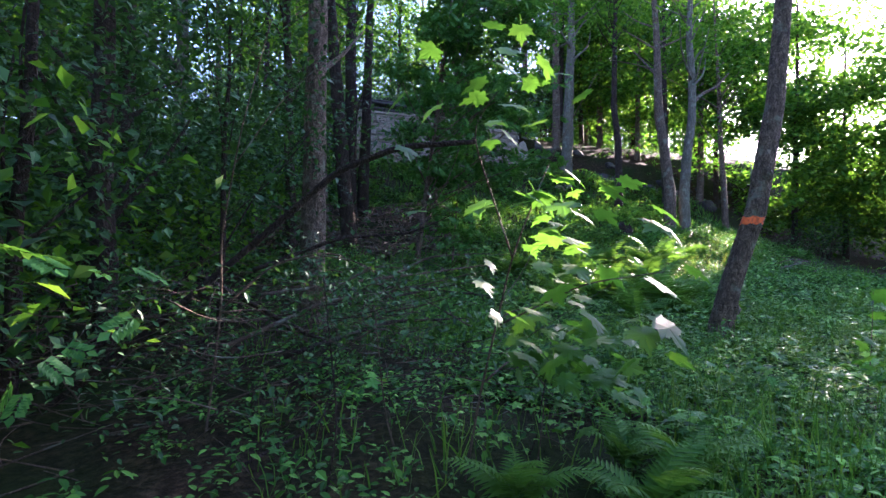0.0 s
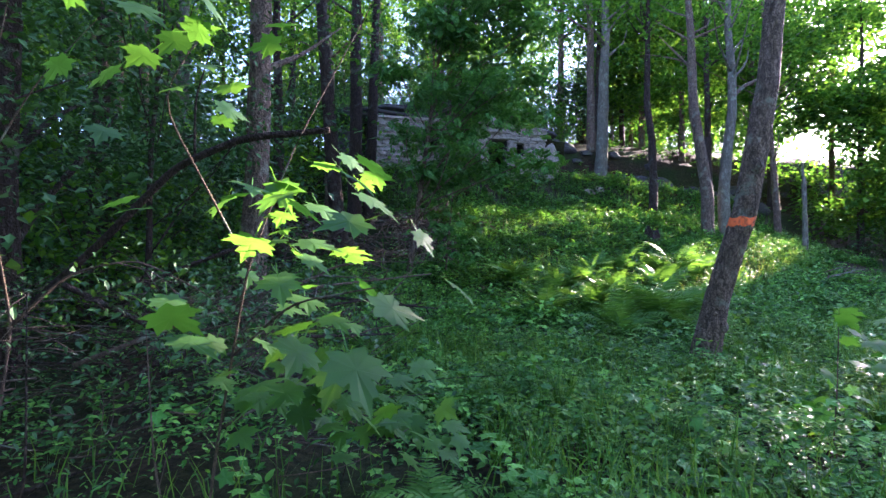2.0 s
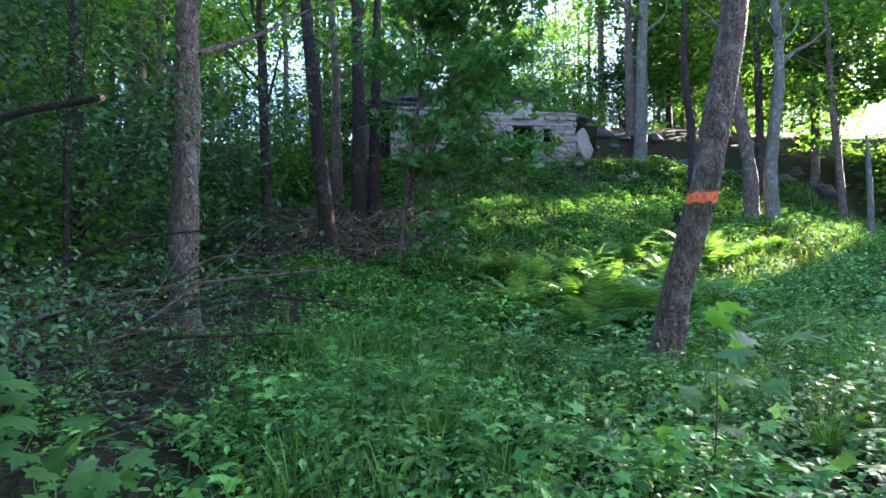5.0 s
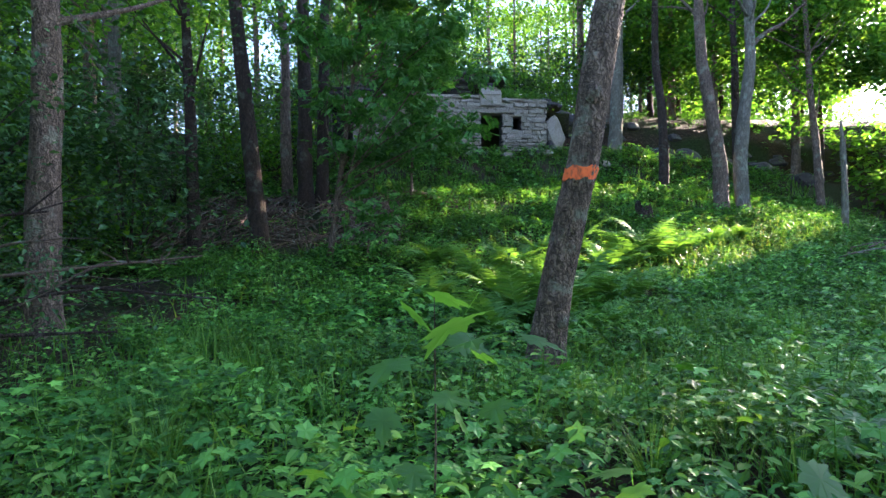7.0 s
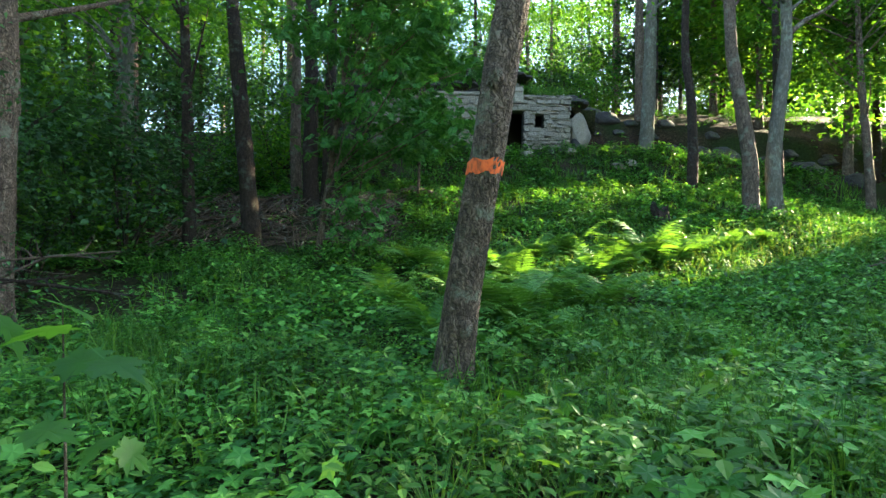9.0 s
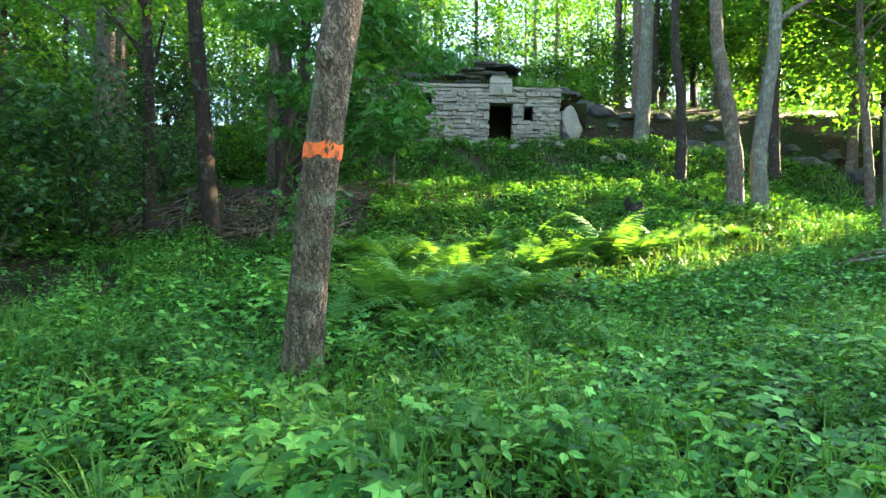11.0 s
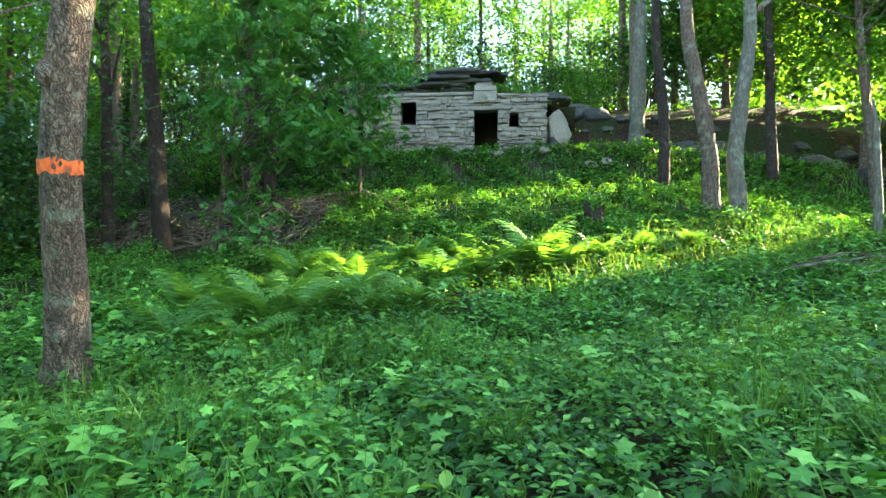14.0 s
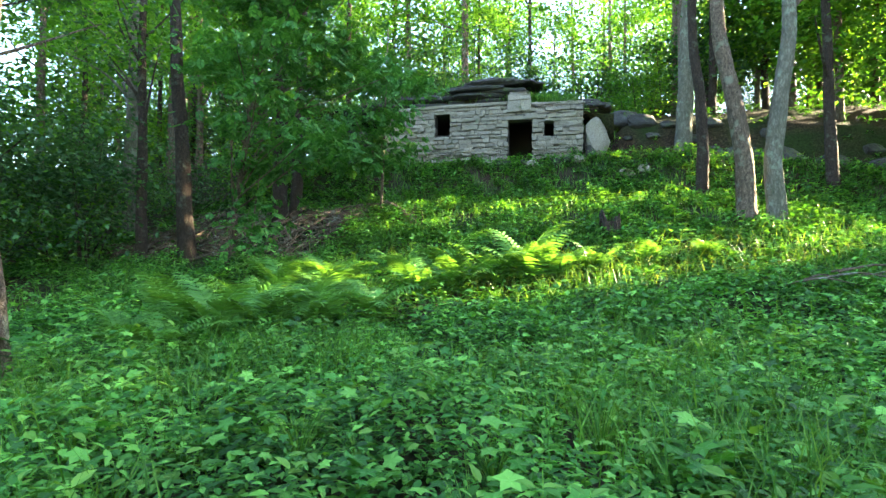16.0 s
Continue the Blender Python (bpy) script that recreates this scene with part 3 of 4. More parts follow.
for x, y, z, s in [(-1.5, 26.5, 7.9, 0.7), (1.0, 28.0, 8.3, 0.8), (4.6, 27.4, 7.9, 0.7), (6.4, 28.2, 7.2, 0.8), (-3.4, 26.0, 7.6, 0.8), (2.8, 29.3, 8.4, 0.9)]:
    copy_thing(bush_kinds[2], pose(x, y, z, 0, 0, 70 * x)).scale = (s, s, s)

for k in range(11):
    x = 8.2 + 1.15 * k
    y = 27.4 + 0.9 * math.sin(2.3 * k) - 0.08 * k
    if in_beam(x, y, hz(x, y), hz(x, y) + 3.5, 1.3):
        continue
    copy_thing(bush_kinds[k % 2], pose(x, y, hz(x, y) - 0.1, 0, 0, 83 * k)).scale = (0.85, 0.85, 0.8)

# added wood edge that screens the evening sun; gaps cut in it make single beams
sx, sy = math.sin(SUN_AZ), math.cos(SUN_AZ)
for k in range(16):
    along, across = 27.5 + 4.5 * (k % 2) + g.uniform(-1, 1), -9 + 2.0 * k
    tree(along * sx - across * sy, along * sy + across * sx, 0.17, 13, BARK_DARK if k % 3 else BARK, "tall tree of the wood edge added to screen the sun", (g.uniform(-0.03, 0.03), 0),
         (10000 if k < 10 else 9200, 2.8, 1.2 if k < 10 else 2.2, 12.2, 80 if k < 10 else 60), 200 + k, sides=9, leaf=(0.2, 0.36), beams=True, group="trees of the wood edge")


# ---- stone hut under the rock ledge ----
def block(bm, x0, x1, y0, y1, z0, z1, jitter=0.0, g=None, bevel=0.0):
    """A roughly squared stone."""
    new_bm = bmesh.new()
    bmesh.ops.create_cube(new_bm, size=1)
    for v in new_bm.verts:
        v.co = Vector((x0 + (v.co.x + 0.5) * (x1 - x0), y0 + (v.co.y + 0.5) * (y1 - y0), z0 + (v.co.z + 0.5) * (z1 - z0)))
    if bevel:
        bmesh.ops.bevel(new_bm, geom=new_bm.edges[:], offset=bevel, segments=1, affect="EDGES")
    if jitter and g is not None:
        for v in new_bm.verts:
            v.co += Vector(g.normal(0, jitter, 3))
    me = bpy.data.meshes.new("tmp")
    new_bm.to_mesh(me), new_bm.free()
    bm.from_mesh(me)
    bpy.data.meshes.remove(me)


def bm_mesh(name, bm, mat, smooth=False):
    me = bpy.data.meshes.new(name)
    bm.to_mesh(me), bm.free()
    me.materials.append(mat)
    for p in me.polygons:
        p.use_smooth = smooth
    return me


def slab_mesh(length, depth, thick, seed, mat):
    """A broken flat slab with a ragged outline."""
    g = np.random.default_rng(seed)
    n = 22
    bm = bmesh.new()
    rings = []
    for k, (z, q) in enumerate(((0, 0.93), (thick * 0.3, 1.0), (thick * 0.75, 0.99), (thick, 0.92))):
        if k == 0:
            out = [(math.cos(a), math.sin(a), 1 + g.normal(0, 0.07)) for a in np.linspace(0, 2 * math.pi, n, endpoint=False)]
        ring = []
        for c, s, w in out:
            px = np.sign(c) * abs(c) ** 0.55 * length / 2 * w * q
            py = np.sign(s) * abs(s) ** 0.55 * depth / 2 * w * q
            ring.append(bm.verts.new((px + g.normal(0, 0.012), py + g.normal(0, 0.012), z + g.normal(0, 0.01))))
        rings.append(ring)
    for a, b in zip(rings, rings[1:]):
        for i in range(n):
            bm.faces.new((a[i], a[(i + 1) % n], b[(i + 1) % n], b[i]))
    bm.faces.new(rings[-1])
    bm.faces.new(rings[0][::-1])
    return bm_mesh("slab", bm, mat)


def hut():
    g = np.random.default_rng(9)
    t = thing("stone_hut", pose(0, 23.44, 5.3), "ruined hut of stacked pale flat stones under a rock ledge", "hut")
    L, R, TOP = -2.38, 5.72, 2.28
    holes = [(-0.08, 0.55, 1.19, 2.03), (2.88, 3.82, -0.3, 1.67), (4.28, 4.65, 0.95, 1.55)]
    # core of the wall, built round its openings; its dark colour draws shadow between stones
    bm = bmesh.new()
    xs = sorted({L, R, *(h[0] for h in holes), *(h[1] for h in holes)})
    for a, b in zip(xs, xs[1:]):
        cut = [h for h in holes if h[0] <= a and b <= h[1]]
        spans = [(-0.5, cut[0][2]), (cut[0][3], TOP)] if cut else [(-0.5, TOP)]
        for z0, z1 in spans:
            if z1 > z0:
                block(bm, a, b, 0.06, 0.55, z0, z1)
    wall = part("wall", bm_mesh("wall", bm, SHADED_STONE), t)
    # courses of stones
    z, row = -0.28, 0
    rest = bmesh.new()
    shapes = {}
    while z < TOP - 0.02:
        h = float(g.choice([0.06, 0.09, 0.13, 0.18]))
        h = min(h, TOP - z + 0.03)
        x = L + g.uniform(-0.2, 0)
        while x < R:
            w = float(g.choice([0.16, 0.24, 0.34, 0.5])) * g.uniform(0.9, 1.1)
            a, b = max(x, L - 0.03), min(x + w, R + 0.03)
            x += w
            pieces = [(a, b)]
            for h0, h1, z0, z1 in holes:
                if z + h * 0.5 > z0 and z + h * 0.5 < z1:
                    nxt = []
                    for p, q in pieces:
                        if q <= h0 or p >= h1:
                            nxt.append((p, q))
                        else:
                            if p < h0:
                                nxt.append((p, h0 + g.uniform(-0.01, 0.02)))
                            if q > h1:
                                nxt.append((h1 + g.uniform(-0.02, 0.01), q))
                    pieces = nxt
            for p, q in pieces:
                if q - p < 0.06:
                    continue
                if q < 2.3:
                    yy = g.uniform(-0.09, 0.035) - 0.04
                    block(rest, p + 0.007, q - 0.007, yy, yy + 0.26, z + 0.008 + g.normal(0, 0.008), z + h - 0.01, 0.009, g, 0.014)
                    continue
                key = (int(g.integers(0, 10)))
                if key not in shapes:
                    bm = bmesh.new()
                    block(bm, -0.5, 0.5, -0.5, 0.5, -0.5, 0.5, 0.035, g, 0.07)
                    shapes[key] = bm_mesh("stone", bm, STONE)
                o = part("stone", shapes[key], wall)
                o.location = ((p + q) / 2, 0.09 + g.uniform(-0.09, 0.035), z + h / 2 + g.normal(0, 0.01))
                o.scale = (q - p - 0.014, 0.26, h - 0.02)
                o.rotation_euler = (g.normal(0, 0.04), g.normal(0, 0.04), g.normal(0, 0.05))
        z += h
        row += 1
    tagged(part("stonework", bm_mesh("stonework", rest, STONEWORK), wall), kind="stuff")
    # lintels, the large blocks over the door, and the eave stones
    for x0, x1, z0, z1, yy in [(2.7, 3.98, 1.66, 1.78, -0.06), (4.15, 4.8, 1.55, 1.63, -0.05), (-0.25, 0.75, 2.03, 2.13, -0.06),
                               (2.86, 3.4, 1.95, 2.4, -0.16), (3.36, 3.78, 2.0, 2.42, -0.14), (2.9, 3.76, 2.4, 2.62, -0.18), (2.95, 3.6, 2.6, 2.74, -0.1),
                               (0.3, 1.7, 2.26, 2.36, -0.14), (1.65, 2.85, 2.28, 2.38, -0.12), (-1.0, 0.32, 2.26, 2.35, -0.12), (3.8, 4.7, 2.18, 2.27, -0.12), (4.7, 5.8, 2.14, 2.22, -0.1), (-2.4, -1.0, 2.24, 2.34, -0.1)]:
        bm = bmesh.new()
        block(bm, x0, x1, yy, yy + 0.5, z0, z1, 0.012, g, 0.02)
        part("lintel" if z1 < 2.2 else "eave_stone", bm_mesh("stone", bm, STONE), t)
    # side walls, back and the rock over them, coloured dark for the inner shade
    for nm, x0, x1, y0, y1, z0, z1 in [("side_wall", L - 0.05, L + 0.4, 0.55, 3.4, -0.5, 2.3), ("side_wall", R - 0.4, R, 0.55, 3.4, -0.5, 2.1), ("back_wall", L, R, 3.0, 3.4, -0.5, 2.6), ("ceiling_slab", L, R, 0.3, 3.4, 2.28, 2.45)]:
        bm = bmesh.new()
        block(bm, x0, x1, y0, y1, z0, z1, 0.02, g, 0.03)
        part(nm, bm_mesh(nm, bm, SHADED_STONE), t)
    # recess beside the hut, roofed by the ledge; its shade is in the dark walls
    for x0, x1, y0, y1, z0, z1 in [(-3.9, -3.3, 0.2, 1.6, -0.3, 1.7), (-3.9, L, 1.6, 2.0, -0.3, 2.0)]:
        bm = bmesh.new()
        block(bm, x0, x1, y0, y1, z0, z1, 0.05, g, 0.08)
        part("recess_wall", bm_mesh("recess_wall", bm, SHADED_STONE), t)
    # layered dark ledge
    k = 0
    for z, (x0, x1), y in [(2.36, (-4.0, -1.2), 0.35), (2.48, (-3.6, -0.2), 0.3), (2.4, (-1.4, 0.9), 0.3), (2.5, (0.3, 2.9), 0.35), (2.62, (0.1, 2.6), 0.1), (2.75, (0.6, 3.6), 0.2),
                           (2.88, (0.4, 2.9), 0.05), (3.0, (0.9, 4.2), 0.15), (3.12, (1.0, 3.3), 0.0), (2.6, (-2.4, 0.4), 0.3), (2.72, (-2.0, 0.6), 0.4),
                           (2.14, (5.2, 6.5), 1.0), (2.26, (5.4, 6.9), 0.9), (2.38, (5.2, 6.8), 1.1), (2.5, (5.4, 6.6), 1.2), (2.3, (3.9, 5.3), 0.8)]:
        o = part("slab", slab_mesh(x1 - x0, 1.5, 0.14, 300 + k, SLAB), t)
        o.location = ((x0 + x1) / 2, y + 0.62, z + (0.09 if z > 2.55 and x1 < 4.3 else 0))
        o.rotation_euler = (g.normal(-0.02, 0.03), g.normal(0.02, 0.03), g.normal(0, 0.05))
        k += 1
    return t


hut()


def boulder(x, y, z, size, seed, mat, label):
    g = np.random.default_rng(seed)
    bm = bmesh.new()
    bmesh.ops.create_icosphere(bm, subdivisions=3, radius=0.5)
    off = Vector(g.uniform(0, 50, 3))
    for v in bm.verts:
        d = v.co.normalized()
        for ax in ((1, 0.2, 0.1), (-0.3, -1, 0.2), (0.1, 0.3, 1), (-1, 0.2, -0.1), (0.5, -0.8, 0.4)):
            q = d.dot(Vector(ax).normalized())
            if q > 0.72:
                v.co *= 0.72 / q
        v.co *= 1 + 0.16 * noise.noise(v.co * 3 + off) + 0.05 * noise.noise(v.co * 9 + off)
        v.co = Vector((v.co.x * size[0], v.co.y * size[1], v.co.z * size[2]))
    o = new("boulder", bm_mesh("boulder", bm, mat))
    o.matrix_world = pose(x, y, z, 0, 0, g.uniform(-20, 20))
    return tagged(o, label, "boulder")


boulder(6.25, 24.0, 6.25, (1.15, 1.0, 1.7), 1, STONE, "pale angular boulder against the hut's corner")
boulder(6.05, 23.7, 5.6, (0.5, 0.4, 0.7), 2, SLAB, "dark stone at the foot of the hut")
boulder(7.15, 21.9, hz(7.15, 21.9) + 0.02, (0.6, 0.5, 0.35), 3, STONE, "pale sunlit stone in the grass")
boulder(7.75, 22.1, hz(7.75, 22.1) + 0.02, (0.5, 0.4, 0.35), 4, STONE, "pale sunlit stone in the grass")
for k in range(9):
    x = 2.2 + 0.42 * k
    boulder(x, 22.8 + 0.07 * math.sin(3 * k), hz(x, 22.8) + 0.02, (0.55, 0.5, 0.32), 20 + k, SLAB if k % 4 else STONE, "flat stone of the low terrace edge before the hut")
for k, (x, y, s) in enumerate([(11.5, 24.2, 1.3), (12.8, 24.4, 1.5), (14.3, 23.9, 1.2), (15.8, 23.4, 1.4), (10.6, 24.6, 0.9), (17.4, 22.8, 1.3), (8.2, 26.2, 1.3), (7.6, 26.8, 1.5)]):
    boulder(x, y, hz(x, y) + 0.08 * s, (s * 1.1, s * 0.8, s * 0.6), 40 + k, SLAB, "dark mossy rock of the embankment")

gk = np.random.default_rng(33)
for k in range(26):
    x = gk.uniform(7.4, 21)
    y = 25.6 - 0.1 * (x - 7) + gk.normal(0, 0.25)
    q = gk.uniform(0.35, 0.85)
    boulder(x, y, hz(x, y) + 0.02, (q * 1.3, q * 0.8, q * 0.6), 120 + k, SLAB, "dark mossy rock of the embankment")


def turf_roof():
    """The grown-over earth that lies on the hut and its ledge."""
    g = np.random.default_rng(3)
    X, Y = np.meshgrid(np.linspace(-5.5, 6.9, 66), np.linspace(23.75, 31, 38))
    u, v = (X - 0.7) / 6.3, (Y - 23.75) / 7.3
    top = 8.5 + 0.35 * np.sin(X * 0.9 + 0.5) * 0.6 - 0.55 * np.clip(X - 3.4, 0, 3) * 0.5 + 0.6 * v
    edge = np.clip(1 - np.abs(u) ** 4, 0, 1) * np.clip(v / 0.06, 0, 1) ** 0.5
    Z = 5.2 + (top - 5.2) * edge ** 0.35 + g.normal(0, 0.05, X.shape)
    Z[0] = 7.85 - 0.25 * np.clip(X[0] - 3.4, 0, 3)
    n, m = X.shape
    i, j = np.meshgrid(np.arange(n - 1), np.arange(m - 1), indexing="ij")
    a = i * m + j
    f = np.stack([a, a + 1, a + m + 1, a + m], -1).reshape(-1, 4)
    tagged(new("turf_roof", raw_mesh("turf_roof", np.stack([X, Y, Z], -1).reshape(-1, 3), f, SOIL, True)), "earth and turf grown over the hut's rock roof", "turf", kind="structure")
    pts = np.stack([X, Y, Z], -1)[0:, :].reshape(-1, 3)
    pts = pts[(pts[:, 2] > 5.9) & (pts[:, 1] < 28) & ((pts[:, 2] > 7.2) | (pts[:, 1] > 24.2))]
    k = g.integers(0, len(pts), 5000)
    p = pts[k] + g.normal(0, 0.12, (5000, 3)) * np.array([1, 1, 0.1])
    v, f = scatter(BLADE, p, g.uniform(0.2, 0.5, 5000), g.uniform(0, 6.28, 5000), g.normal(0, 0.3, 5000), g.normal(0, 0.2, 5000), g.uniform(0.012, 0.022, 5000))
    tagged(new("roof_grass", raw_mesh("roof_grass", v, f, GRASS)), "tufts of green grass on the turf roof", "grass", kind="stuff")
    k = g.integers(0, len(pts), 2600)
    p = pts[k] + np.stack([g.normal(0, 0.15, 2600), g.normal(0, 0.15, 2600), g.uniform(0.05, 0.45, 2600)], 1)
    v, f = leaf_set(p, 0.06, 0.13, g, LEAF)
    tagged(new("roof_herbs", raw_mesh("roof_herbs", v, f, HERB)), "leafy plants on the turf roof", "plants", kind="stuff")


turf_roof()
gr = np.random.default_rng(44)
n = 900
x = gr.uniform(3.7, 5.6, n)
p = np.stack([x, 23.35 + gr.uniform(0, 0.5, n), 7.55 + gr.uniform(0, 0.35, n) - 0.06 * (x - 3.7)], 1)
v, f = scatter(BLADE, p, gr.uniform(0.15, 0.35, n), gr.uniform(0, 6.28, n), gr.normal(-0.3, 0.5, n), gr.normal(0, 0.4, n), gr.uniform(0.012, 0.025, n))
tagged(new("eave_grass", raw_mesh("eave_grass", v, f, GRASS)), "grass and moss hanging over the hut's eave", "grass", kind="stuff")


def broken_trunk(x, y, tall, r):
    t = thing("broken_tree", pose(x, y, hz(x, y) - 0.1), "thin pale dead tree snapped off at the top", "dead tree")
    pts = [(0, 0, 0), (0.02, 0, tall * 0.4), (-0.03, 0, tall * 0.75), (-0.08, 0.02, tall)]
    part("trunk", trunk_mesh(pts, [r, r * 0.85, r * 0.75, r * 0.25], BARK_PALE, 12, 0.1, 6), t)
    v, f = joined([tube([(-0.03 + 0.03 * k, 0, tall * 0.74), (-0.02 + 0.06 * k, 0.02, tall * 0.84 + 0.05 * k)], [0.03, 0.006], 5, 0.1, 0.08, k + 1) for k in range(-1, 3)])
    part("splinter", raw_mesh("splinter", v, f, TWIG, True), t, "torn brown splinters of wood")


broken_trunk(13.4, 16.8, 3.7, 0.11)


# ---- ferns ----
def frond_mesh(length, seed):
    g = np.random.default_rng(seed)
    n = 17
    sets = [tube([(0, 0, 0), (0, length * 0.5, 0.0), (0, length, 0.0)], [0.006, 0.004, 0.001], 4, 0, length / 8)]
    for k in range(n):
        s = 0.16 + 0.83 * k / (n - 1)
        w = length * 0.25 * (math.sin(math.pi * min(1, 0.18 + 0.82 * s) ** 0.8) ** 0.8 + 0.05)
        for side in (-1, 1):
            yaw = -side * (1.25 - 0.35 * s)
            tv = [(0, 0, 0), (0.1, 0.12, 0.02), (0.085, 0.5, 0.03), (0, 1, -0.05), (-0.085, 0.5, 0.03), (-0.1, 0.12, 0.02), (0, 0.4, 0)]
            tf = [(q, (q + 1) % 6, 6) for q in range(6)]
            sets.append(scatter((np.array(tv), np.array(tf)), np.array([[0, s * length, 0]]), np.array([w]), np.array([yaw]), np.array([g.normal(-0.15, 0.08)]), np.array([0.0])))
    v, f = joined(sets)
    # arch the whole frond
    y = v[:, 1] / length
    ang = 1.32 - 1.5 * y ** 1.4
    s = np.linspace(0, 1, 60)
    da = 1.32 - 1.5 * s ** 1.4
    cy, cz = np.cumsum(np.cos(da)) / 60 * length, np.cumsum(np.sin(da)) / 60 * length
    ny, nz = np.interp(y, s, cy), np.interp(y, s, cz)
    v2 = np.stack([v[:, 0], ny - v[:, 2] * np.sin(ang), nz + v[:, 2] * np.cos(ang)], 1)
    return raw_mesh("frond", v2, f, FERN)


FRONDS = [frond_mesh(0.85, 1), frond_mesh(0.7, 2), frond_mesh(0.95, 3)]


def fern(x, y, s, seed, count=9):
    g = np.random.default_rng(seed)
    t = thing("fern", pose(x, y, hz(x, y)), "green fern with arching feathered fronds", "fern", "ferns of the clearing")
    for k in range(count):
        o = part("frond", FRONDS[k % 3], t)
        o.rotation_euler = (g.normal(0, 0.16), g.normal(0, 0.12), 6.283 * k / count + g.normal(0, 0.25))
        q = s * g.uniform(0.8, 1.12)
        o.scale = (q, q, q)


for k, (x, y, s) in enumerate([(-4.95, 2.75, 0.75), (-4.5, 2.95, 0.7), (-5.6, 3.1, 0.6), (-4.65, 3.35, 0.6), (1.15, 8.95, 1.05), (0.75, 8.5, 0.95), (0.2, 8.8, 0.95), (1.8, 9.1, 0.9), (0.3, 9.9, 1.1), (1.5, 9.8, 1.0),
                               (2.3, 9.9, 0.9), (4.3, 12.7, 1.25), (3.7, 12.4, 1.05), (4.9, 12.9, 1.0), (2.7, 13.0, 1.1), (1.9, 12.7, 1.0), (0.9, 11.6, 0.95), (0.1, 11.2, 0.9), (-0.5, 12.2, 0.9), (3.2, 11.8, 0.85),
                               (5.6, 13.3, 0.8), (6.6, 13.8, 0.75), (-0.9, 9.6, 0.85), (-0.3, 8.2, 0.8), (0.8, 7.7, 0.7), (2.6, 11.2, 0.85), (1.2, 10.9, 0.9), (7.9, 14.5, 0.7), (6.5, 5.2, 0.6), (1.05, 4.8, 0.4)]):
    fern(x, y, s * (1.0 if y < 4 else 1.4), 400 + k, 11)


# ---- maple saplings ----
def maple_leaf_mesh():
    half = [(0.0, 0.0), (0.1, -0.06), (0.3, -0.08), (0.27, 0.08), (0.47, 0.2), (0.38, 0.27), (0.52, 0.48), (0.33, 0.44), (0.25, 0.52), (0.15, 0.45), (0.2, 0.7), (0.09, 0.72)]
    out = half + [(0.0, 0.98)] + [(-x, y) for x, y in half[:0:-1]]
    bm = bmesh.new()
    c = bm.verts.new((0, 0.3, 0.02))
    ring = [bm.verts.new((x, y, 0.09 * abs(x) - 0.22 * (y - 0.3) ** 2 - 0.25 * x * x)) for x, y in out]
    for a, b in zip(ring, ring[1:] + ring[:1]):
        bm.faces.new((c, b, a))
    # stalk
    s = [bm.verts.new(p) for p in ((-0.012, 0, 0), (0.012, 0, 0), (0.01, -0.42, 0.1), (-0.01, -0.42, 0.1))]
    bm.faces.new(s)
    return bm_mesh("leaf", bm, MAPLE)


MAPLE_LEAF = maple_leaf_mesh()


def maple(x, y, label, stems, leaves, seed):
    """stems: lines in world metres; leaves: (place, width)."""
    g = np.random.default_rng(seed)
    z = hz(x, y)
    t = thing("maple_sapling", pose(x, y, z), label, "sapling")
    off = np.array([x, y, z])
    v, f = joined([tube(np.array(p) - off, r, 6, 0.06, 0.08, seed + k) for k, (p, r) in enumerate(stems)])
    part("stem", raw_mesh("stem", v, f, TWIG, True), t)
    for p, w in leaves:
        o = part("leaf", MAPLE_LEAF, t)
        o.location = np.array(p) - off
        o.rotation_euler = (g.normal(-0.35, 0.3), g.normal(0, 0.35), g.uniform(0, 6.28) if g.random() < 0.4 else g.normal(3.6, 0.9))
        o.scale = (1.2 * w, 1.2 * w, 1.2 * w)


gm = np.random.default_rng(12)
spine = [((-5.71, 3.09, 2.26), 0.17), ((-5.54, 3.02, 2.15), 0.14), ((-5.22, 3.14, 1.69), 0.17), ((-5.37, 3.02, 1.72), 0.18), ((-5.52, 3.11, 1.73), 0.14), ((-5.1, 3.36, 1.96), 0.15), ((-5.23, 3.29, 1.9), 0.15),
         ((-5.13, 2.55, 1.12), 0.22), ((-5.02, 2.67, 1.27), 0.2), ((-5.3, 3.15, 1.52), 0.18), ((-6.17, 3.45, 2.05), 0.15), ((-6.03, 3.59, 1.69), 0.15)]
for _ in range(58):
    spine.append(((gm.normal(-5.3, 0.28), gm.normal(3.1, 0.3), gm.uniform(0.85, 1.9)), gm.uniform(0.1, 0.19)))
for _ in range(64):
    q = gm.uniform(0, 1)
    spine.append(((-5.5 + 0.95 * q + gm.normal(0, 0.14), 3.2 + 0.5 * q + gm.normal(0, 0.2), 0.95 - 0.5 * q + gm.normal(0, 0.12)), gm.uniform(0.1, 0.16)))
for _ in range(16):
    spine.append(((gm.normal(-5.8, 0.28), gm.uniform(2.75, 3.35), gm.uniform(2.1, 2.6)), gm.uniform(0.11, 0.16)))
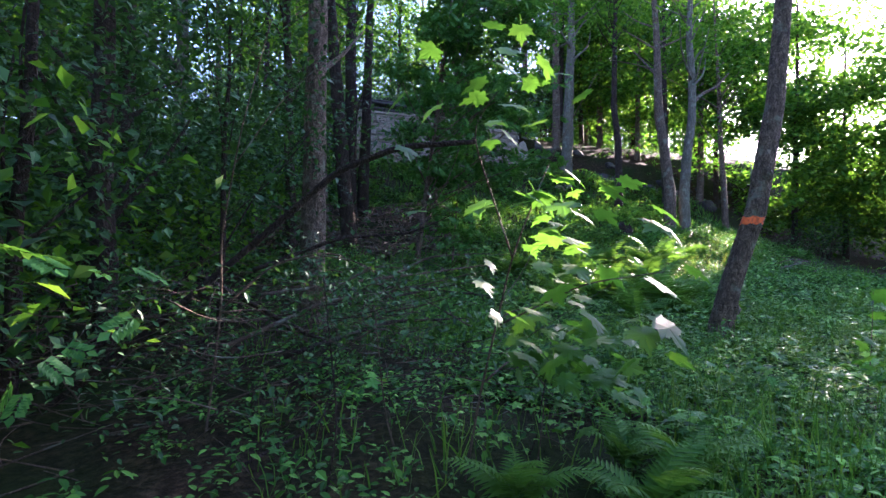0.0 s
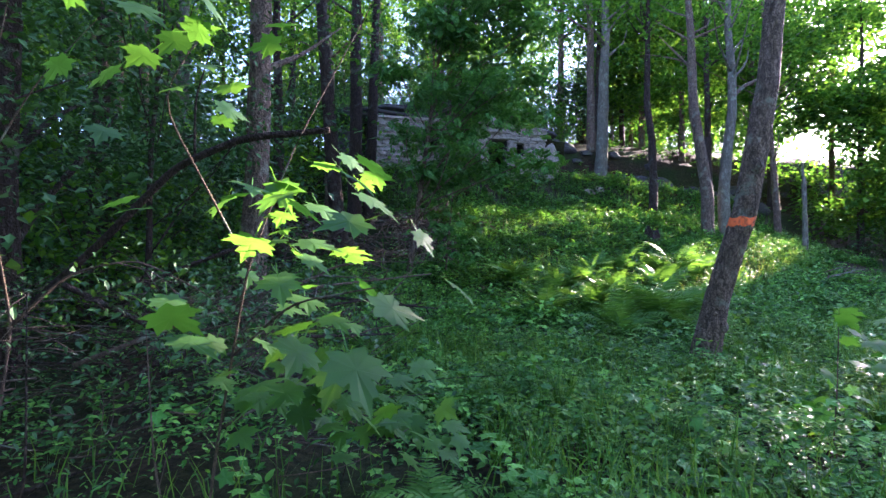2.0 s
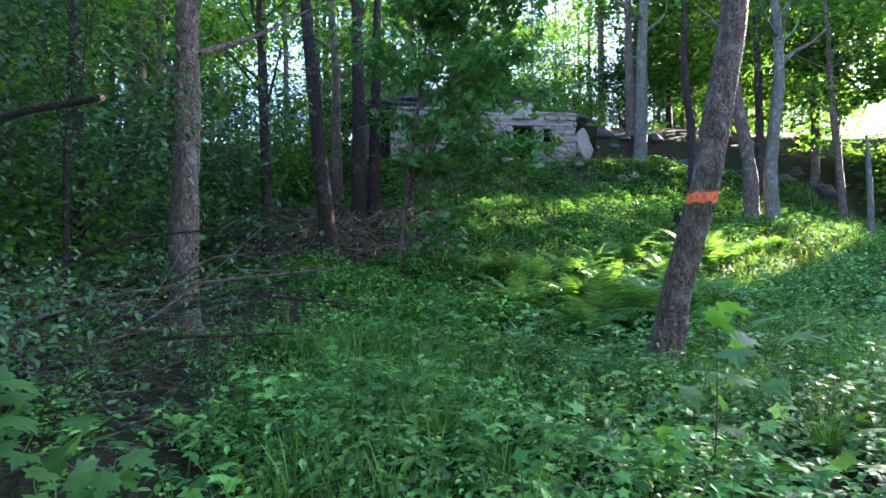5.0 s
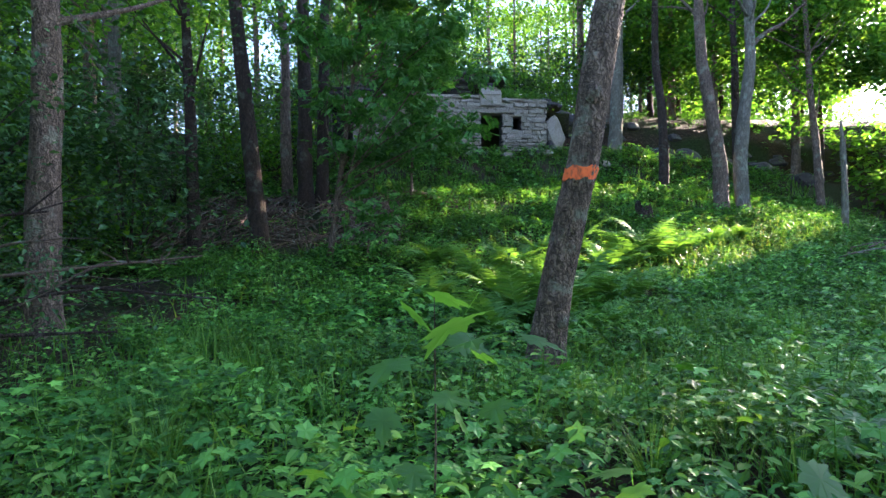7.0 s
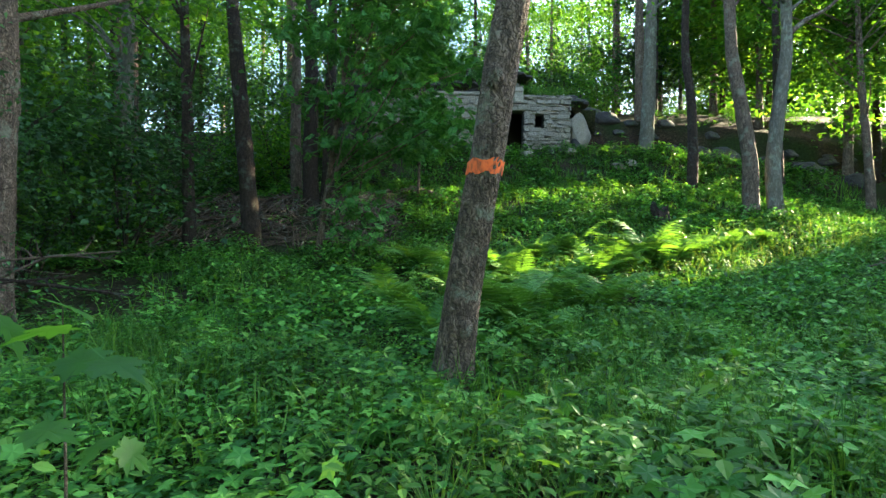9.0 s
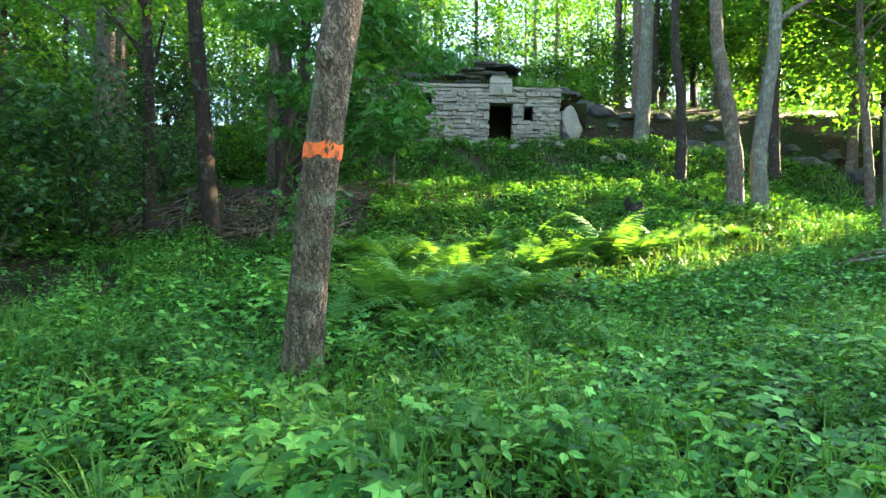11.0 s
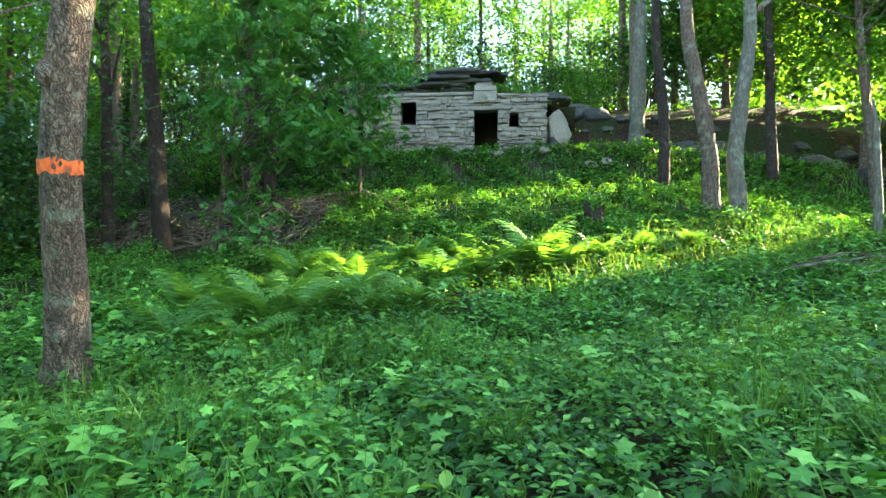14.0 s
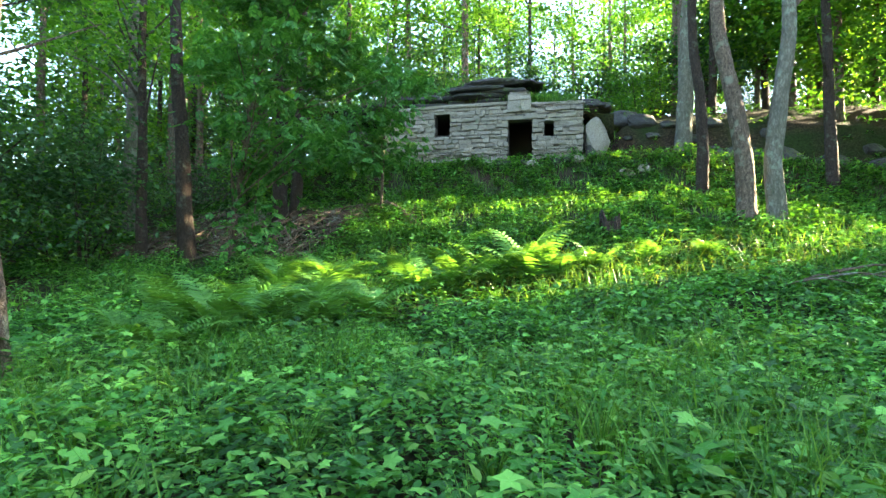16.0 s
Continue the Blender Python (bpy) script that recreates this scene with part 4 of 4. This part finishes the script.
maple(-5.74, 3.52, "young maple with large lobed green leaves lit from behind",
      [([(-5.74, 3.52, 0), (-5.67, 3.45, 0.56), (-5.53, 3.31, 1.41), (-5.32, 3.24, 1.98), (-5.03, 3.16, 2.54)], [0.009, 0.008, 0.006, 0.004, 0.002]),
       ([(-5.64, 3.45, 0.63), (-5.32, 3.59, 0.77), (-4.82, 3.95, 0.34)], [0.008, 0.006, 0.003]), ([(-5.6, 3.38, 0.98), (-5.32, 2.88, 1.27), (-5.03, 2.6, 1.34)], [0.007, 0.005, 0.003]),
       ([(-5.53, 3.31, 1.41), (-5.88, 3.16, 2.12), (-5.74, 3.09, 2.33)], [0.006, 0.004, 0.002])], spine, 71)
low = [((-1.6, 2.98, 1.1), 0.17), ((-1.72, 3.5, 1.08), 0.16), ((-1.76, 3.26, 0.94), 0.16), ((-1.45, 3.4, 1.06), 0.15), ((-1.33, 3.35, 0.98), 0.14), ((-1.54, 3.2, 1.0), 0.14), ((-1.6, 3.6, 1.1), 0.16), ((-1.55, 3.55, 0.95), 0.15), ((-1.75, 3.7, 0.85), 0.14), ((-1.45, 3.7, 0.88), 0.14), ((-1.62, 3.5, 0.75), 0.15), ((-1.8, 3.55, 0.7), 0.13), ((-1.4, 3.5, 0.72), 0.13), ((-1.5, 3.75, 0.6), 0.13), ((-1.7, 3.4, 0.55), 0.12)]
maple(-1.62, 3.65, "knee-high maple seedling with a few lobed leaves", [([(-1.62, 3.65, -0.02), (-1.6, 3.62, 0.5), (-1.6, 3.6, 1.1)], [0.007, 0.005, 0.002])], low, 72)
low = [((-0.95 + gm.normal(0, 0.18), 3.1 + gm.normal(0, 0.15), gm.uniform(0.25, 0.6)), gm.uniform(0.12, 0.17)) for _ in range(12)]
maple(-0.95, 3.1, "knee-high maple seedling with a few lobed leaves", [([(-0.95, 3.1, -0.02), (-0.95, 3.1, 0.55)], [0.006, 0.002])], low, 73)

rowan(-8.35, 3.0, 0.014, 1.6, (0.04, 0.0), 60, 0.7, 1.5, 0.16, 34, "small sapling with bright feathered leaves", size=(0.12, 0.2), clumps=6)


# ---- bare saplings, dead branches, logs, stump ----
def branch(name, label, category, lines, mat=TWIG, sides=7, seed=0, group=""):
    """Dead wood lying or standing free, in world metres."""
    base = np.array(lines[0][0][0], float)
    v, f = joined([tube(np.array(p) - base, r, sides, 0.1, 0.09, seed + k) for k, (p, r) in enumerate(lines)])
    o = new(name, raw_mesh(name, v, f, mat, True))
    o.matrix_world = pose(*base)
    return tagged(o, label, category, group)


branch("bare_sapling", "thin forked sapling with bare sunlit stem", "sapling",
       [([(-7.3, 4.87, -0.05), (-7.28, 4.94, 0.13), (-7.19, 4.94, 0.98), (-7.19, 4.73, 1.55), (-7.06, 4.3, 2.26), (-6.88, 4.16, 2.97)], [0.013, 0.012, 0.01, 0.007, 0.005, 0.003]),
        ([(-7.19, 4.94, 0.98), (-6.81, 4.8, 1.34), (-6.38, 4.73, 1.44), (-5.88, 4.58, 1.19), (-5.6, 4.51, 0.84)], [0.01, 0.008, 0.006, 0.004, 0.002]),
        ([(-7.09, 4.44, 2.05), (-6.81, 4.3, 2.47), (-6.45, 4.16, 2.83)], [0.006, 0.004, 0.002]), ([(-6.52, 4.76, 1.41), (-6.17, 4.44, 1.35), (-5.96, 4.3, 1.12)], [0.005, 0.004, 0.002])])
branch("fallen_branch", "thick dark dead branch arching out of the thicket", "branch",
       [([(-8.72, 6.15, -0.05), (-7.73, 5.86, 0.77), (-6.88, 5.58, 1.55), (-6.24, 5.22, 2.16), (-5.74, 5.01, 2.37), (-5.09, 4.81, 2.43)], [0.04, 0.036, 0.033, 0.03, 0.028, 0.022]),
        ([(-6.1, 5.18, 2.22), (-6.1, 5.15, 2.69), (-5.96, 5.08, 3.11)], [0.012, 0.008, 0.004])], BARK_DARK)
branch("fallen_branch", "dead branch lying slantwise in the undergrowth", "branch", [([(-7.45, 6.43, 1.19), (-6.45, 6.71, 0.56), (-5.32, 7, -0.05)], [0.03, 0.027, 0.02])], BARK_DARK, seed=4)
gb = np.random.default_rng(21)
snags = [([(-6.9, 7.2, 1.2), (-5.9, 7.1, 1.6), (-4.8, 7.03, 1.69)], 0.03), ([(-5.3, 6.7, 1.15), (-4.9, 6.55, 1.38), (-4.33, 6.42, 1.42)], 0.018), ([(-6.6, 7.9, 0.55), (-5.0, 7.8, 0.95), (-3.5, 7.65, 0.78)], 0.03),
         ([(-6.8, 7.3, 0.9), (-5.2, 7.2, 1.1), (-3.6, 7.6, 1.25)], 0.025), ([(-6.0, 7.0, 0.75), (-4.9, 7.1, 0.9), (-4.0, 7.5, 1.0)], 0.022), ([(-5.6, 8.6, 0.9), (-5.1, 8.8, 1.2), (-4.2, 8.6, 1.15)], 0.02),
         ([(-6.6, 6.4, 0.3), (-5.4, 6.6, 0.6), (-4.2, 7.0, 0.55)], 0.03), ([(-7.2, 6.0, 0.5), (-6.2, 6.2, 0.9), (-5.3, 6.3, 1.0)], 0.025), ([(-9.43, 5.86, 0.27), (-8.3, 6.15, 0.56), (-7.02, 6.15, 0.48)], 0.02),
         ([(-8.44, 5.29, -0.05), (-7.59, 5.44, -0.01), (-6.59, 5.86, 0.2)], 0.015), ([(-7.02, 4.02, 0.1), (-6.45, 4.58, 0.13), (-6.31, 4.73, 0.7)], 0.01), ([(-6.03, 4.02, 0), (-6.1, 4.09, 0.27), (-6.17, 4.16, 1.05)], 0.008),
         ([(-5.17, 3.73, 0), (-5.1, 3.76, -0.01), (-4.89, 3.87, 0.77)], 0.007), ([(-5.46, 3.31, 0), (-5.35, 3.31, 0.06), (-5.39, 3.16, 0.56)], 0.007), ([(-6.59, 3.59, 0), (-6.52, 3.59, 0.41), (-6.59, 3.73, 1.27)], 0.008)]
for k, (p, r) in enumerate(snags):
    lines = [(p, [r, r * 0.8, r * 0.35])]
    for q in range(4):
        s = gb.uniform(0.3, 0.95)
        a = np.array(p[1]) * (1 - s) + np.array(p[2]) * s if s > 0.5 else np.array(p[0]) * (1 - s) + np.array(p[1]) * s
        e = a + gb.normal(0, 1, 3) * np.array([0.3, 0.2, 0.16]) + np.array([0.15, 0, 0.04])
        lines.append(([a, (a + e) / 2 + gb.normal(0, 0.03, 3), e], [r * 0.4, r * 0.28, 0.002]))
    branch("dead_branch", "bare dead branch with broken side twigs", "branch", lines, TWIG if k % 2 else BARK_DARK, 6, 30 + k, "dead branches in the thicket")

# tangle of thin dead twigs in the thicket
sets = []
for k in range(420):
    x = gb.uniform(-9.2, -4.9)
    y = gb.uniform(4.0, 8.4) - 0.12 * (x + 5)
    z = hz(x, y) + gb.uniform(0.0, 1.15)
    a, ln, up = gb.uniform(0, 6.28), gb.uniform(0.3, 1.1), gb.normal(0.1, 0.3)
    d = np.array([math.cos(a), 0.6 * math.sin(a), up]) * ln
    b = np.array([x, y, z])
    r = gb.uniform(0.003, 0.008)
    sets.append(tube([b, b + d * 0.5 + gb.normal(0, 0.05, 3), b + d + gb.normal(0, 0.07, 3)], [r, r * 0.75, r * 0.3], 4, 0.05, 0.12, k))
v, f = joined(sets)
tagged(new("twig_tangle", raw_mesh("twig_tangle", v, f, TWIG, True)), "tangle of thin dry brown twigs in the shaded thicket", "twigs", kind="stuff")

# brushwood on the slope
sets = []
for k in range(420):
    x, y = gb.uniform(-7.2, -0.9), gb.uniform(14.3, 18.4)
    a, ln = gb.uniform(0, math.pi), gb.uniform(0.4, 1.7)
    dx, dy = math.cos(a) * ln / 2, math.sin(a) * ln / 2
    z = gb.uniform(0.02, 0.22)
    sets.append(tube([(x - dx, y - dy, hz(x - dx, y - dy) + z), (x, y, hz(x, y) + z + gb.normal(0, 0.05)), (x + dx, y + dy, hz(x + dx, y + dy) + z + gb.uniform(0, 0.2))],
                     [gb.uniform(0.014, 0.034), 0.017, 0.007], 5, 0.05, 0.25, k))
v, f = joined(sets)
tagged(new("brushwood", raw_mesh("brushwood", v, f, TWIG, True)), "heap of dry grey twigs and brushwood under the trees", "brushwood", kind="stuff")
for k, (p, r) in enumerate([([(-0.75, 19.3, 0.2), (0.2, 18.1, 0.12), (1.0, 17.0, 0.1)], 0.12), ([(-2.2, 18.6, 0.15), (-1.2, 18.9, 0.2), (-0.4, 19.0, 0.2)], 0.09)]):
    q = [(x, y, hz(x, y) + z) for x, y, z in p]
    branch("fallen_log", "weathered fallen log lying down the slope", "log", [(q, [r, r * 0.9, r * 0.7])], BARK, 12, 60 + k)
for k in range(7):
    x, y = 0.65 + gb.normal(0, 0.2), 17.3 + gb.normal(0, 0.2)
    z = hz(x, y)
    e = (x + gb.normal(0.1, 0.3), y + gb.normal(0, 0.2), z + gb.uniform(0.2, 0.55))
    branch("dead_branch", "pale broken branch sticking up beside the log", "branch", [([(x, y, z), ((x + e[0]) / 2 + 0.05, (y + e[1]) / 2, z + 0.2), e], [0.025, 0.018, 0.006])], TWIG, 6, 70 + k)
for k in range(9):
    x, y = 9.6 + gb.normal(0, 0.5), 12.3 + gb.normal(0, 0.4)
    z = hz(x, y) + gb.uniform(0.1, 0.4)
    a = gb.normal(0.2, 0.5)
    ln = gb.uniform(0.6, 1.4)
    branch("dead_branch", "grey dead branch lying on the plants", "branch", [([(x - ln / 2, y - 0.5 * ln * a, z), (x, y, z + 0.12), (x + ln / 2, y + 0.5 * ln * a, z + gb.uniform(-0.05, 0.25))], [0.02, 0.015, 0.005])], TWIG, 6, 80 + k)


def stump(x, y):
    t = thing("tree_stump", pose(x, y, hz(x, y) - 0.05), "rotten broken stump with splintered top", "stump")
    g = np.random.default_rng(8)
    bm = bmesh.new()
    n = 24
    prev = None
    for z, q in ((0, 1.45), (0.1, 1.15), (0.25, 1.0), (0.4, 0.95), (0.5, 0.9)):
        ring = []
        for i in range(n):
            a = 6.283 * i / n
            r = 0.24 * q * (1 + 0.14 * math.sin(5 * a) + g.normal(0, 0.03))
            top = z + (0.16 * math.sin(2 * a + 1) + g.normal(0, 0.06) if z > 0.45 else 0)
            ring.append(bm.verts.new((r * math.cos(a), r * math.sin(a), top)))
        if prev:
            for i in range(n):
                bm.faces.new((prev[i], prev[(i + 1) % n], ring[(i + 1) % n], ring[i]))
        prev = ring
    c = bm.verts.new((0, 0, 0.28))
    for i in range(n):
        bm.faces.new((prev[i], prev[(i + 1) % n], c))
    part("stump_wood", bm_mesh("stump_wood", bm, BARK_DARK, False), t)
    for k in range(4):
        a = k * 1.6 + 0.4
        v, f = tube([(0.15 * math.cos(a), 0.15 * math.sin(a), 0.12), (0.4 * math.cos(a), 0.4 * math.sin(a), 0.05), (0.7 * math.cos(a), 0.7 * math.sin(a), -0.05)], [0.08, 0.05, 0.02], 7, 0.1, 0.1, k)
        part("root", raw_mesh("root", v, f, BARK_DARK, True), t)


stump(6.1, 16.1)


# ---- ground cover ----
def cover_points(n, x0, x1, y0, y1, g, bare=True):
    x, y = g.uniform(x0, x1, n), g.uniform(y0, y1, n)
    keep = np.ones(n, bool)
    if bare:
        heap = ((x + 4.0) / 3.4) ** 2 + ((y - 16.3) / 2.3) ** 2 < 1 + 0.25 * np.sin(3 * x)
        thicket = (x < -4.4 + 0.5 * np.sin(y * 2)) & (y < 12.5) & (g.random(n) < 0.82)
        trail = (np.abs(y - (13.2 + 0.42 * (x - 10.5))) < 0.35) & (x > 10.3)
        bank = (x > 6.9) & (x < 24) & (np.abs(y - 25.6 + 0.1 * (x - 7)) < 0.9) & (g.random(n) < 0.6)
        hut_floor = (x > -3.4) & (x < 5.8) & (y > 23.1)
        keep = ~((heap & (g.random(n) < 0.93)) | thicket | trail | bank | hut_floor)
    x, y = x[keep], y[keep]
    return x, y, height(x, y)


def herbs(name, n, x0, x1, y0, y1, seed, tall, size, per, template, mat, label, patch=0.0):
    """Plants of a few tiers of leaves that spread from a stem."""
    g = np.random.default_rng(seed)
    x, y, z = cover_points(n, x0, x1, y0, y1, g)
    if patch:
        keep = np.sin(x * 1.9 + seed) * np.sin(y * 1.6 + 2 * seed) + 0.5 * np.sin(x * 4.1 + y * 3.3) + g.normal(0, 0.35, len(x)) > patch
        x, y, z = x[keep], y[keep], z[keep]
    n = len(x)
    h = g.uniform(*tall, n) * (0.8 + 0.3 * np.sin(x * 1.7 + 1) * np.sin(y * 1.9 + 0.6 * x) + 0.2 * np.sin(5 * x + 3 * y))
    sz = g.uniform(*size, n)
    off = g.uniform(0, 6.28, n)
    sets = []
    for k in range(per):
        tier = 1.0 - 0.28 * (k // 3)
        yaw = off + k * 2.2 + g.normal(0, 0.25, n)
        d = 0.012 + 0.02 * (k // 3)
        pos = np.stack([x - d * np.sin(yaw), y + d * np.cos(yaw), z + h * tier], 1)
        sets.append(scatter(template, pos, sz * g.uniform(0.75, 1.15, n), yaw, g.normal(0.05, 0.3, n), g.normal(0, 0.25, n)))
    v, f = joined(sets)
    tagged(new(name, raw_mesh(name, v, f, mat)), label, "plants", kind="stuff")


def grass(n, x0, x1, y0, y1, seed, tall, label, patch=None):
    g = np.random.default_rng(seed)
    x, y, z = cover_points(n, x0, x1, y0, y1, g)
    if patch is not None:
        keep = np.sin(x * 1.3 + seed) + np.sin(y * 1.5 + x * 0.7) + g.normal(0, 0.5, len(x)) > patch
        x, y, z = x[keep], y[keep], z[keep]
    n = len(x)
    v, f = scatter(BLADE, np.stack([x, y, z - 0.02], 1), g.uniform(*tall, n), g.uniform(0, 6.28, n), g.normal(0, 0.28, n), g.normal(0, 0.2, n), g.uniform(0.005, 0.01, n) * (1 + y * 0.09))
    tagged(new("grass", raw_mesh("grass", v, f, GRASS)), label, "grass", kind="stuff")


ang = np.linspace(0, 2 * math.pi, 11)[:-1]
rim = [(0.52 * (1 if k % 2 else 0.55) * math.sin(a), 0.5 - (0.5 if k % 2 else 0.3) * math.cos(a), 0.04 - 0.06 * (k % 2)) for k, a in enumerate(ang)]
LOBED = (np.array(rim + [(0, 0.48, 0.02)]), np.array([(k, (k + 1) % 10, 10) for k in range(10)]))
OVAL = (np.array([(0, 0, 0), (0.2, 0.22, 0.06), (0.25, 0.5, 0.05), (0.13, 0.8, -0.02), (0, 1, -0.14), (-0.13, 0.8, -0.02), (-0.25, 0.5, 0.05), (-0.2, 0.22, 0.06), (0, 0.45, -0.01)]),
        np.array([(k, (k + 1) % 8, 8) for k in range(8)]))
herbs("undergrowth_herbs", 1500, -6.5, 0, 2.0, 3.2, 18, (0.06, 0.3), (0.035, 0.09), 8, OVAL, HERB, "dense green herbs beside the path walked")
herbs("undergrowth_herbs", 4900, -8, 8.5, 3.1, 5.6, 1, (0.08, 0.4), (0.035, 0.09), 8, OVAL, HERB, "dense knee-high green herbs of the clearing")
herbs("undergrowth_herbs", 7500, -8, 8.5, 5.4, 9.5, 15, (0.08, 0.4), (0.045, 0.1), 8, LEAF, HERB, "dense knee-high green herbs of the clearing")
herbs("lobed_herbs", 2600, -7, 8.5, 3.2, 10, 2, (0.16, 0.5), (0.05, 0.15), 6, LOBED, HERB, "lobed-leaved green plants among the herbs", patch=-0.3)
herbs("undergrowth_herbs", 10500, -9, 12, 9, 16.5, 3, (0.1, 0.4), (0.08, 0.15), 8, LEAF, HERB, "dense green herbs towards the slope")
herbs("tall_herbs", 1300, -3, 12, 8, 16, 14, (0.4, 0.75), (0.09, 0.16), 8, LEAF, HERB, "taller leafy stalks above the herbs", patch=0.1)
herbs("slope_herbs", 9500, -8, 16, 15.5, 23.2, 4, (0.08, 0.42), (0.11, 0.2), 7, LEAF, HERB, "green herbs on the slope below the hut", patch=-0.6)
gq = np.random.default_rng(91)
n = 5200
c = gq.integers(0, 70, n)
cx, cy, cz = gq.uniform(-9.3, -4.7, 70), gq.uniform(4.2, 8.6, 70), gq.uniform(0.15, 1.3, 70)
p = np.stack([cx[c], cy[c], cz[c]], 1) + gq.normal(0, 1, (n, 3)) * np.array([0.28, 0.28, 0.16])
p[:, 2] = np.maximum(p[:, 2], 0.04) + height(p[:, 0], p[:, 1])
v, f = leaf_set(p, 0.035, 0.085, gq, OVAL)
# leaf colour darkened to stand for the thicket's shade
tagged(new("thicket_shrubs", raw_mesh("thicket_shrubs", v, f, SHADED_LEAF)), "sparse small-leaved shrubs, darkened for shade, among the dead twigs", "shrubs", kind="stuff")
herbs("seedlings", 1700, -4.5, 8, 3.5, 8, 5, (0.2, 0.55), (0.05, 0.11), 7, OVAL, GRASS, "light green seedlings standing above the herbs")
grass(30000, -7, 9, 2.2, 9, 6, (0.15, 0.55), "green grass between the herbs", -0.2)
grass(12000, -6, 13, 9, 16.5, 7, (0.2, 0.55), "green grass towards the slope", -0.3)
grass(8000, -2, 17, 16, 23.3, 8, (0.2, 0.5), "long grass on the slope below the hut")
herbs("bank_herbs", 3500, -14, 24, 23.2, 33, 9, (0.1, 0.5), (0.12, 0.22), 6, LEAF, HERB, "scattered green plants on the woodland bank", patch=0.2)
herbs("trampled_herbs", 1600, -12, 12, -6, 3.2, 16, (0.05, 0.22), (0.06, 0.12), 7, LEAF, HERB, "low trodden herbs along the path walked", patch=-0.3)
grass(5200, -12, 12, -6, 3.1, 17, (0.08, 0.25), "short trodden grass along the path walked", -0.3)
STRAW = leaf_material("ripe_grass", (0.07, 0.16, 0.025), (0.12, 0.21, 0.04), (0.22, 0.26, 0.07), gloss=0.2)
gs = np.random.default_rng(61)
n = 1500
x = gs.uniform(1, 11.5, n)
y = 12.3 + 0.24 * (x - 1) + gs.normal(0, 0.9, n)
v, f = scatter(BLADE, np.stack([x, y, height(x, y)], 1), gs.uniform(0.3, 0.62, n), gs.uniform(0, 6.28, n), gs.normal(0, 0.4, n), gs.normal(0, 0.3, n), gs.uniform(0.007, 0.014, n))
tagged(new("ripe_grass", raw_mesh("ripe_grass", v, f, STRAW)), "tall ripe grass with yellowish tips in the sun", "grass", kind="stuff")


def tuft_kind(seed, blades, long):
    g = np.random.default_rng(seed)
    sets = []
    for k in range(blades):
        a, l = g.uniform(0, 6.28), long * g.uniform(0.6, 1.1)
        o = g.uniform(0.3, 0.85)
        q = np.linspace(0, 1, 6)
        r, z = l * o * q ** 1.3, l * (q * 1.1 - 0.75 * o * q ** 2.4)
        w = 0.0045 * (1 - q * 0.9)
        cx, sx_ = math.cos(a), math.sin(a)
        left = np.stack([r * cx - w * sx_, r * sx_ + w * cx, z], 1)
        right = np.stack([r * cx + w * sx_, r * sx_ - w * cx, z], 1)
        vv = np.concatenate([left, right])
        ff = [(i, i + 6, i + 7) for i in range(5)] + [(i, i + 7, i + 1) for i in range(5)]
        sets.append((vv, np.array(ff)))
    v, f = joined(sets)
    o = new("grass_tuft", raw_mesh("grass_tuft", v, f, GRASS))
    return tagged(o, "arching tuft of long green grass", "grass tuft", "grass tufts")


tufts = [tuft_kind(1, 70, 0.5), tuft_kind(2, 90, 0.62), tuft_kind(3, 50, 0.42)]
gt = np.random.default_rng(15)
tuft_spots = [(0.1, 4.6), (-0.4, 4.2), (0.6, 5.0), (-2.6, 4.1), (-2.9, 4.6), (3.8, 5.6), (4.6, 4.9), (5.2, 6.0), (6.1, 5.6), (2.2, 5.2), (1.6, 4.4), (3.0, 4.3)]
tuft_spots += [(gt.uniform(-4, 8), gt.uniform(3.6, 9)) for _ in range(34)]
for k, (x, y) in enumerate(tuft_spots):
    m = pose(x, y, hz(x, y) - 0.01, 0, 0, 57 * k)
    o = tufts[k] if k < 3 else copy_thing(tufts[k % 3], m)
    o.matrix_basis = m
